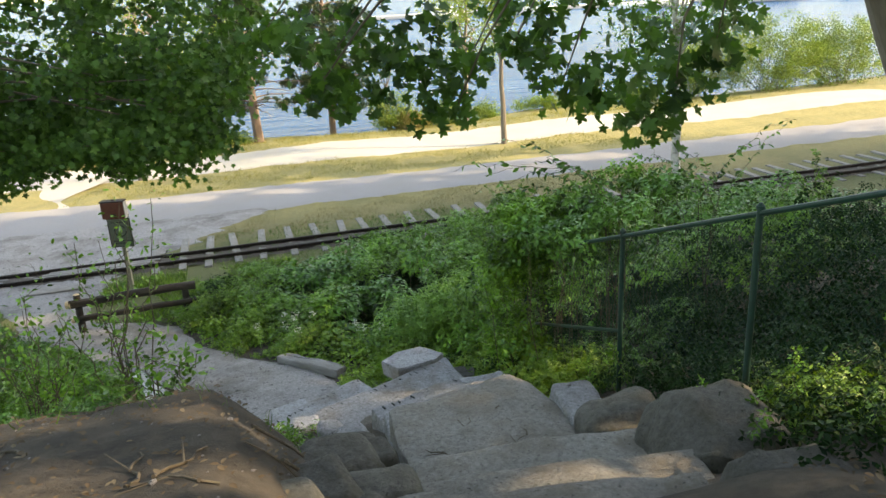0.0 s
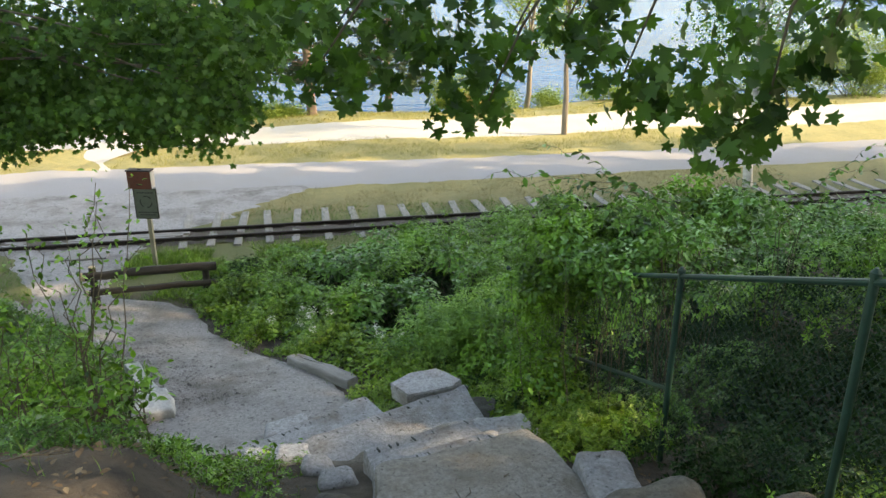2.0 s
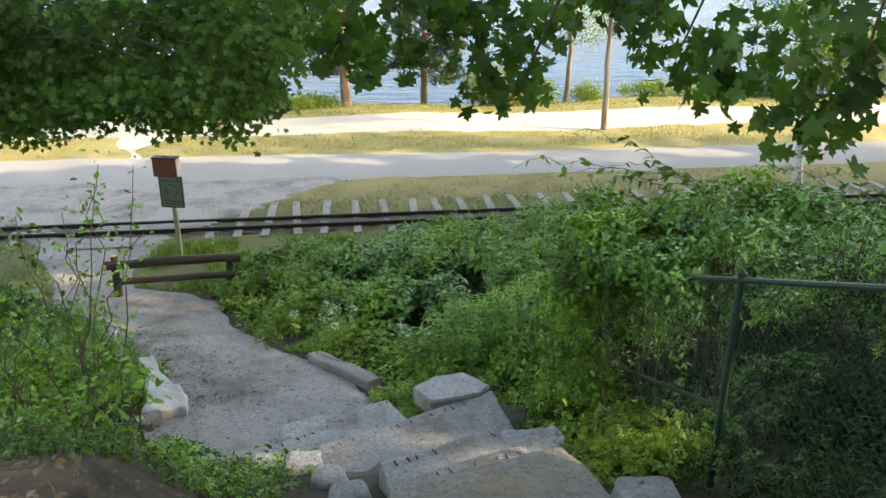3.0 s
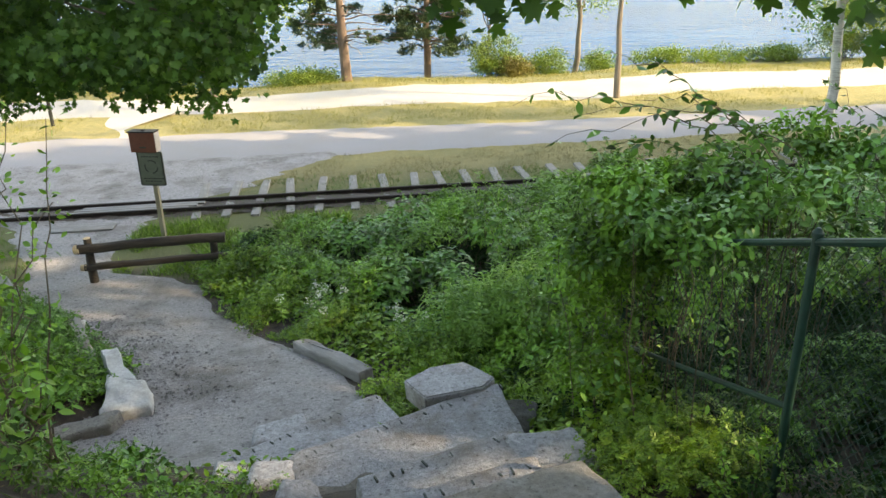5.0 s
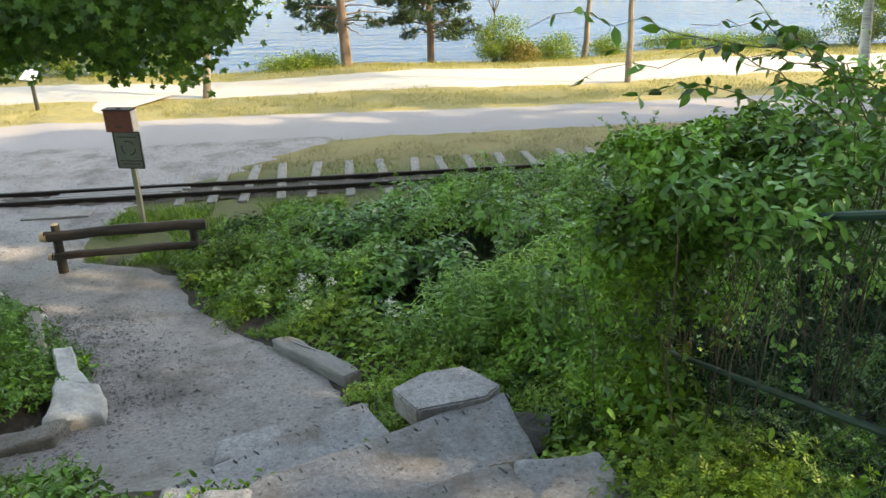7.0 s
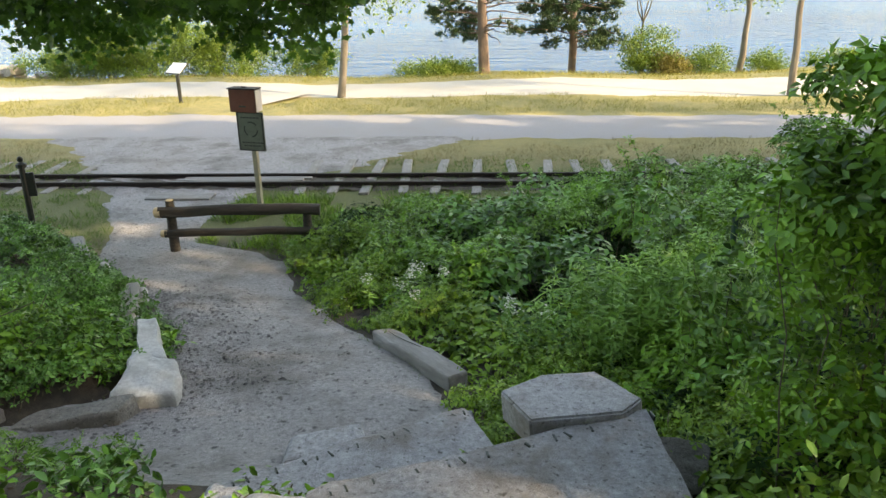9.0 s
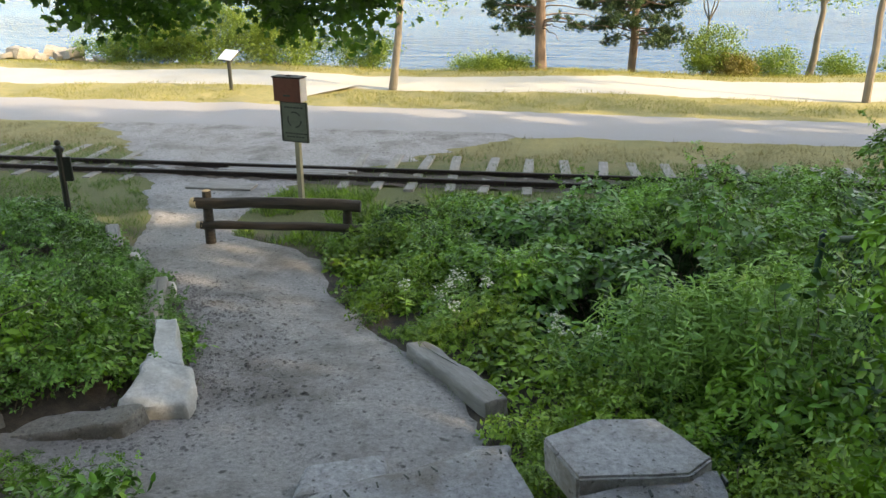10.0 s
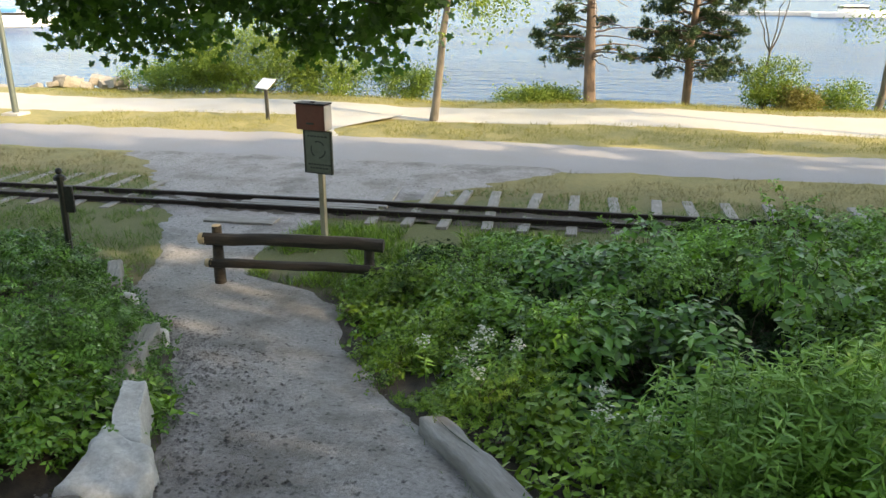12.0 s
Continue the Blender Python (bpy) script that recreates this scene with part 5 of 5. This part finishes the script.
def wispy(x, y, top, n, label, seed, lean=(0, 0), material=None, leafsize=(0.045, 0.085)):
    """A sapling of thin leaning stems with loose leaves."""
    r2 = random.Random(seed)
    z0 = h(x, y)
    s = empty("sapling", (x, y, z0), label, "shrub")
    lp = []
    for k in range(n):
        e = (x + lean[0] + r2.uniform(-0.7, 0.7), y + lean[1] + r2.uniform(-0.6, 0.6), top - r2.uniform(0, 0.5) * (top - z0))
        l = limb((x + r2.uniform(-.25, .25), y + r2.uniform(-.25, .25), z0 - 0.05), e, 0.009, 0.003, 0.15, 0.18, seed + k, 10)
        under(part("stem", tube([a for a, r in l], [r for a, r in l], 4), TWIG), s)
        for i in range(3, 10):
            for j in range(6):
                q = l[i][0] + Vector((r2.gauss(0, .07), r2.gauss(0, .07), r2.gauss(0, .06)))
                lp.append(tuple(q))
    under(leaves("foliage", np.array(lp), rng.uniform(leafsize[0], leafsize[1], len(lp)), OVAL, material or LEAF_BUSH, None, 0.4, 0.2), s)


wispy(-1.0, 8.1, 4.5, 12, "thin sapling with loose small leaves on the bank", 3)
wispy(-1.9, 8.6, 3.7, 12, "thin sapling with loose small leaves on the bank", 9)
wispy(-2.2, 9.6, 2.6, 10, "thin sapling with loose small leaves on the bank", 14)
wispy(-0.6, 6.9, 3.5, 7, "small leafy sapling at the top of the bank", 17, leafsize=(0.05, 0.1))


def arching(root, crest, ends, seed, label, leafsize=(0.05, 0.09), sag=0.22):
    """Shoots that climb to a crest and arch out from it, with a row of leaves along each."""
    s = empty("bramble", (root[0], root[1], h(*root)), label, "shrub")
    lp, al = [], []
    for k, e in enumerate(ends):
        c = Vector(crest) + Vector((0.25 * math.sin(k * 2.1), 0.2 * math.cos(k * 1.3), 0.15 * math.sin(k)))
        up = limb((root[0] + 0.1 * math.sin(k), root[1] + 0.1 * math.cos(k), h(*root) - 0.05), c, 0.006, 0.004, 0.1, 0.08, seed + k, 7)
        out = limb(c, e, 0.004, 0.0015, sag, 0.07, seed + k, 15)
        line = up + out[1:]
        under(part("stem", tube([a for a, r in line], [r for a, r in line], 4), TWIG), s)
        for i in range(0, 14):
            dr = (out[i + 1][0] - out[i][0]).normalized()
            side = dr.cross(Vector((0, 0, 1)))
            for u in (0.0, 0.5):
                for sd in (-1, 1):
                    if rng.random() < 0.25 + 0.03 * i:
                        continue
                    lp.append(tuple(out[i][0].lerp(out[i + 1][0], u)))
                    al.append(tuple(side * sd * 0.8 + dr * 0.5 + Vector((0, 0, -0.25))))
    sz = rng.uniform(leafsize[0], leafsize[1], len(lp))
    under(leaves("foliage", np.array(lp), sz, OVAL, LEAF_VINE, None, 0.45, 0.25, np.array(al)), s)


arching((4.7, 8.0), (4.45, 7.7, 3.9), [(2.44, 7.2, 4.62), (2.62, 7.15, 4.38), (2.81, 7.2, 4.88), (3.2, 7.3, 4.6), (3.45, 7.2, 4.55), (3.0, 7.4, 4.25), (3.3, 6.9, 4.3), (2.9, 7.6, 4.45)], 5, "arching bramble shoots reaching over the fence", (0.06, 0.105))
arching((6.3, 8.6), (6.2, 8.4, 3.5), [(6.3, 7.4, 4.5), (5.3, 7.7, 4.35), (7.2, 8.2, 4.55), (5.0, 8.2, 4.3), (7.8, 8.8, 4.4), (5.6, 9.2, 4.3)], 25, "arching bramble shoots above the thicket")


def spires(x0, y0, rx, ry, n, top, label, group, flower=False, seed=0):
    """A stand of upright stems with narrow leaves all along."""
    r2 = random.Random(seed)
    s = empty("goldenrod_stand", (x0, y0, h(x0, y0)), label, "plant", group)
    bm = bmesh.new()
    lp, al, fl = [], [], []
    for k in range(n):
        x, y = x0 + r2.gauss(0, rx), y0 + r2.gauss(0, ry)
        z0, tp = h(x, y), h(x, y) + top * r2.uniform(0.65, 1.05)
        e = Vector((x + r2.uniform(-.1, .1), y + r2.uniform(-.1, .1), tp))
        tube([(x, y, z0), tuple(e)], (0.005, 0.002), 4, bm)
        m = int(66 * (tp - z0))
        for j in range(m):
            u = 0.2 + 0.8 * j / m
            p = Vector((x, y, z0)).lerp(e, u)
            a = j * 2.4 + k
            lp.append(tuple(p))
            al.append((math.cos(a), math.sin(a), 0.5))
        if flower:
            for j in range(34):
                fl.append((e.x + r2.gauss(0, .035), e.y + r2.gauss(0, .035), e.z + r2.gauss(0, .03)))
    tagged(under(part("stem_tangle", bm, LEAF_ROD), s), kind="stuff")
    lz = np.array(lp)
    under(leaves("foliage", lz, rng.uniform(0.075, 0.135, len(lz)), LANCE, LEAF_ROD, None, 0.62, 0.35, np.array(al)), s)
    if fl:
        under(leaves("blossom", np.array(fl), rng.uniform(0.026, 0.042, len(fl)), OVAL, PETAL, None, 0.7, 0), s)


spires(3.05, 11.2, 0.3, 0.32, 110, 1.12, "tall green stand of narrow-leaved goldenrod", "goldenrod", seed=2)
spires(3.7, 11.1, 0.4, 0.4, 90, 1.12, "tall green stand of narrow-leaved goldenrod", "goldenrod", seed=3)
spires(2.3, 11.1, 0.2, 0.2, 9, 0.75, "green stand of narrow-leaved goldenrod", "goldenrod", seed=4)
spires(1.25, 12.6, 0.3, 0.3, 4, 0.7, "white-flowered weeds at the edge of the thicket", "flowering weeds", True, 5)
spires(0.75, 13.2, 0.3, 0.3, 3, 0.65, "white-flowered weeds at the edge of the thicket", "flowering weeds", True, 6)
spires(1.9, 11.7, 0.2, 0.2, 3, 0.75, "white-flowered weeds at the edge of the thicket", "flowering weeds", True, 8)
weeds(60, 0.2, 0.95, 7.2, 8.9, lambda x, y: 0.16 + 0 * x, [(0.55, 7.6), (0.5, 8.5)], "low green weeds at the end of the steps", "weeds by the steps", (0.05, 0.1), None, LEAF_BUSH, (0.08, 0.16))
weeds(60, 2.3, 3.1, 8.6, 9.6, lambda x, y: 0.5 + 0 * x, [(2.5, 9.2)], "bright green weeds around the loose slab", "weeds by the steps", (0.06, 0.12), None, LEAF_WEED, (0.1, 0.24))
weeds(40, 1.55, 1.95, 8.85, 10.3, lambda x, y: np.where(x > 1.6, 0.35, 0), [(1.75, 9.5)], "bright green weeds in the gap before the slab", "weeds by the steps", (0.06, 0.11), None, LEAF_WEED, (0.1, 0.2))


# ---- shore bushes, riprap ----
def shore_bush(x, y, r, hh, n, material, label, size=(0.07, 0.12)):
    z0 = h(x, y)
    c = rng.normal(size=(n, 3))
    c = c / np.linalg.norm(c, axis=1, keepdims=True) * rng.uniform(0.35, 1, (n, 1)) * np.array((r, r * 0.7, hh * 0.55)) + np.array((x, y, z0 + hh * 0.45))
    c = c[c[:, 2] > z0 - 0.1]
    p = clumps(c, 100, (0.2, 0.2, 0.16))
    s = empty("shore_bush", (x, y, z0), label, "bush", "bushes on the shore")
    under(leaves("foliage", p, rng.uniform(size[0], size[1], len(p)), OVAL, material, None, 0.4, 0.2), s)
    bm = bmesh.new()
    for q in c[::7]:
        l = limb((x + (q[0] - x) * 0.3, y, z0 - 0.1), q, 0.02, 0.004, 0.1, 0.1, 1)
        tube([a for a, rr in l], [rr for a, rr in l], 4, bm)
    tagged(under(part("stem_tangle", bm, TWIG), s), kind="stuff")


SB = "sunlit green bush on the edge of the bank"
for x, y, r, hh, n, mt in [(8.1, 37.0, 1.3, 1.9, 60, LEAF_FAR), (9.0, 36.6, 0.9, 0.8, 40, LEAF_SUMAC), (10.7, 37.6, 1.3, 1.5, 55, LEAF_FAR), (13.3, 38.2, 1.2, 1.3, 45, LEAF_LIME), (-11.7, 36.2, 3.2, 3.0, 230, LEAF_LIME), (-15.5, 37.0, 2.2, 1.5, 80, LEAF_FAR),
                           (-8.6, 36.4, 2.0, 2.3, 110, LEAF_LIME), (-5.4, 37.0, 1.5, 1.6, 60, LEAF_LIME), (-0.4, 36.2, 1.3, 0.5, 40, LEAF_FAR), (0.6, 36.4, 0.9, 0.4, 30, LEAF_FAR), (16.5, 38.4, 1.6, 0.5, 34, LEAF_LIME), (19.5, 38.6, 2.2, 0.55, 40, LEAF_FAR),
                           (22.4, 38.4, 1.6, 0.6, 36, LEAF_LIME), (25, 37.6, 2.0, 3.4, 120, LEAF_LIME), (29.5, 36.8, 3.6, 4.2, 240, LEAF_FAR), (34.5, 37.2, 3.4, 4.0, 200, LEAF_FAR), (-13.6, 36.8, 1.6, 2.0, 70, LEAF_LIME)]:
    shore_bush(x, y, r, hh, n, mt, SB)
# bare forked sapling by the water
bs = empty("bare_sapling", (8.0, 37.2, h(8, 37.2)), "thin bare forked sapling by the water", "tree")
bm = bmesh.new()
for e in ((7.4, 37.2, 4.2), (8.7, 37.3, 4.6), (8.3, 37.1, 3.6), (7.1, 37.3, 3.4)):
    l = limb((8.0, 37.2, 1.6), e, 0.03, 0.008, 0.2, 0.2, e[0])
    tube([a for a, r in l], [r for a, r in l], 5, bm)
tube([(8.0, 37.2, h(8, 37.2) - .1), (7.95, 37.2, 0.8), (8.0, 37.2, 1.6)], (0.05, 0.045, 0.035), 6, bm)
under(part("trunk", bm, BARK), bs)
r2 = random.Random(5)
for k in range(110):
    x, y = r2.uniform(-30, -17), r2.uniform(36.8, 40.2)
    s = r2.uniform(0.35, 0.8)
    ob = part("shore_rock", rounded_box((s * 1.5, s, s * 0.6), s * 0.08, 4, s * 0.2, 1.9, k), RIPRAP)
    ob.matrix_world = Matrix.Translation((x, y, max(-1.5, h(x, y)) + s * 0.28 + 0.35 * float(smooth(37, 38.5, y)))) @ Euler((r2.uniform(-.4, .4), r2.uniform(-.4, .4), r2.uniform(0, 3))).to_matrix().to_4x4()
    tagged(ob, "rough tan rock of the shore embankment", "rock", "riprap along the shore")


# ---- boats and far pier ----
def boat(x, y, ln, turn, label, canopy=True):
    b = empty("motor_boat", (x, y, -1.5), label, "boat")
    bm = bmesh.new()
    secs = []
    for u in np.linspace(0, 1, 9):
        w = 0.16 * ln * (1 - u ** 3) + 0.02
        z1 = 0.9 + 0.5 * u * u
        secs.append([bm.verts.new(((u - 0.5) * ln, s * w * k, z)) for s, k, z in ((-1, 1, z1), (-1, 0.75, 0.1), (1, 0.75, 0.1), (1, 1, z1))])
    for a, c in zip(secs, secs[1:]):
        for k in range(3):
            bm.faces.new((a[k], a[k + 1], c[k + 1], c[k]))
        bm.faces.new((a[3], a[0], c[0], c[3]))
    bm.faces.new(secs[0])
    part("hull", bm, WHITE_PAINT, b, "white hull", smooth=False)
    part("cabin", box_bm(bmesh.new(), (ln * 0.35, ln * 0.2, 1.2), (ln * 0.02, 0, 1.7), 0, 0.12), WHITE_PAINT, b)
    part("window", box_bm(bmesh.new(), (ln * 0.36, ln * 0.21, 0.35), (ln * 0.02, 0, 1.85), 0, 0.02), BLACK_METAL, b, "dark window band")
    if canopy:
        part("canopy", box_bm(bmesh.new(), (ln * 0.4, ln * 0.22, 0.5), (-ln * 0.12, 0, 2.3), 0, 0.1), BLUE_CLOTH, b, "blue canvas cover")
    b.rotation_euler = (0, 0, turn)


boat(-79, 107, 12, 0.6, "moored white motor boat with a blue canopy")
boat(-70, 140, 10, 0.2, "moored white motor boat", False)
pier = empty("pier", (110, 170, -1.5), "long pale pier with moored white boats far across the water", "pier")
part("deck", box_bm(bmesh.new(), (180, 7, 0.7), (0, 0, 0.35), 0.0, 0.1), PALE_STONE, pier, smooth=False)
pier.rotation_euler = (0, 0, -0.15)
for k, (x, y, ln, tn) in enumerate([(48, 168, 13, 0.1), (64, 163, 16, -0.2), (95, 158, 18, 0.1), (120, 150, 16, -0.1), (140, 150, 20, 0)]):
    boat(x, y, ln, tn, "white motor boat moored at the far pier", False)


# ---- grass, pebbles, litter ----
def grass(n, x0, x1, y0, y1, size, material, label, keep=None):
    x, y = rng.uniform(x0, x1, n), rng.uniform(y0, y1, n)
    m = fnoise(x, y, 0.8) + 0.35 * fnoise(x, y, 3.0, 5) > -0.18
    if keep is not None:
        m &= keep(x, y)
    x, y = x[m], y[m]
    p = np.stack([x, y, height(x, y) - 0.01], 1)
    a = rng.normal(size=(len(x), 3)) * 0.5
    a[:, 2] = 1.0
    g = leaves("grass", p, rng.uniform(size[0], size[1], len(x)), BLADE, material, None, 0.0, 0.0, a)
    tagged(g, label, "grass", kind="stuff")


def off_path(x, y):
    return (x < path_left(y)) | (x > path_right(y))


grass(26000, -14, 18, 26.9, 29.8, (0.07, 0.17), GRASS, "short dry yellow grass beside the trail", lambda x, y: np.abs(x + 6.3 - 0.25 * (y - 27)) > 1.2)
grass(26000, -20, 26, 33.0, 37.0, (0.08, 0.24), GRASS, "long dry grass on the shore bank")
grass(30000, -14, 16, 21.0, 23.55, (0.05, 0.13), GRASS_BROWN, "thin dry grass between the track and the trail", off_path)
grass(30000, -12, 12, 18.0, 21.6, (0.06, 0.17), GRASS_GREEN, "green grass tufts among the railway ties", off_path)
grass(24000, -10, 1.5, 15.4, 18.8, (0.05, 0.16), GRASS_GREEN, "green grass behind the wooden barrier", off_path)
grass(12000, -3.2, 1.5, 16.0, 18.7, (0.10, 0.26), LEAF_WEED, "taller fresh grass behind the wooden barrier", off_path)
grass(5000, -10, -0.5, 20.6, 23.6, (0.04, 0.10), GRASS_GREEN, "sparse grass at the crossing", lambda x, y: fnoise(x, y, 2.2, 3) > 0.12)
grass(6000, -1.5, 2.2, 9.0, 16, (0.04, 0.12), GRASS_GREEN, "grass along the edge of the path", lambda x, y: (np.abs(x - path_right(y)) < 0.22) | (np.abs(x - path_left(y)) < 0.22))
grass(260, -1.5, 1.2, 4.6, 6.8, (0.06, 0.2), GRASS_GREEN, "sparse grass on the bare earth bank")

peb = []
for k in range(220):
    x, y = rng.uniform(-3.2, 1.1), rng.uniform(1.2, 7.0)
    peb.append((x, y, h(x, y) + 0.004))
for k in range(1700):
    y = rng.uniform(9.6, 22)
    x = rng.uniform(path_left(y) + 0.1, path_right(y) - 0.05)
    if fnoise([x], [y], 0.9, 9)[0] > 0.08 or rng.random() < 0.25:
        peb.append((x, y, h(x, y) + 0.028))
for k in range(2000):
    y = rng.uniform(9.8, 14.5)
    u = abs(rng.normal()) * 0.28
    x = path_left(y) + 0.12 + u * (path_right(y) - path_left(y))
    if u < 0.9:
        peb.append((x, y, h(x, y) + 0.03))
P = np.array(peb)
ico = np.array([(1, 0, 0), (-1, 0, 0), (0, 1, 0), (0, -1, 0), (0, 0, .7), (0, 0, -.5), (.6, .6, .3), (-.6, -.55, .35)])
it = np.array([(0, 6, 4), (6, 2, 4), (2, 1, 4), (1, 7, 4), (7, 3, 4), (3, 0, 4), (0, 2, 6), (0, 2, 5), (2, 1, 5), (1, 3, 5), (3, 0, 5), (1, 3, 7)])
sz = 0.006 + 0.019 * rng.random((len(P), 1, 1)) ** 2.5 * rng.uniform(0.6, 1.4, (len(P), 1, 3))
an = rng.uniform(0, 6.28, len(P))
rot = np.stack([np.stack([np.cos(an), -np.sin(an), 0 * an], 1), np.stack([np.sin(an), np.cos(an), 0 * an], 1), np.tile((0, 0, 1.0), (len(P), 1))], 1)
vv = P[:, None] + np.einsum("nij,nkj->nki", rot, ico[None] * sz)
tagged(tri_mesh("pebbles", vv.reshape(-1, 3), (it[None] + np.arange(len(P))[:, None, None] * 8).reshape(-1, 3), DIRT), "loose pebbles scattered on path and bank", "pebbles", kind="stuff")

lx, ly = rng.uniform(-3.0, 3.6, 3600), rng.uniform(1.0, 8.5, 3600)
lz = height(lx, ly) + 0.02
keepl = (lx < 0.9) | (lx > 2.9)
tagged(leaves("leaf_litter", np.stack([lx, ly, lz], 1)[keepl], rng.uniform(0.02, 0.065, keepl.sum()), OVAL, LITTER, None, 0.93, 0), "dry leaf scraps on the bare earth", "leaf litter", kind="stuff")


def twig(x, y, ang, ln, r, lift, k):
    """A dry forked stick lying on the ground."""
    c, w = math.cos(ang), math.sin(ang)
    at = lambda u, v: (x + c * u - w * v, y + w * u + c * v)
    pts = []
    for i in range(7):
        u = ln * (i / 6 - 0.5)
        px, py = at(u, 0.06 * ln * math.sin(i * 1.7 + k))
        pts.append((px, py, lift + r if lift else h(px, py) + r))
    bm = tube(pts, [r * (1 - 0.1 * i) for i in range(7)], 6, None, 0.3)
    fx, fy = at(ln * 0.35, ln * 0.28)
    tube([pts[3], (fx, fy, pts[3][2] + 0.012)], (r * 0.6, r * 0.25), 5, bm)
    tagged(part("fallen_twig", bm, TWIG), "dry brown forked twig lying on the bare earth", "twig", "fallen twigs")


r3 = random.Random(12)
for k in range(26):
    x, y = r3.uniform(-2.4, 0.9), r3.uniform(2.6, 6.4)
    twig(x, y, r3.uniform(0, 3.1), r3.uniform(0.25, 0.8), r3.uniform(0.005, 0.014), 0, k)
for k, (x, y, ang) in enumerate([(2.0, 5.6, 1.2), (2.45, 5.5, 1.5), (2.5, 5.9, 0.3), (1.7, 5.3, 2.4), (2.3, 5.2, 0.9)]):
    twig(x, y, ang, 0.34, 0.008, 2.745, k + 40)
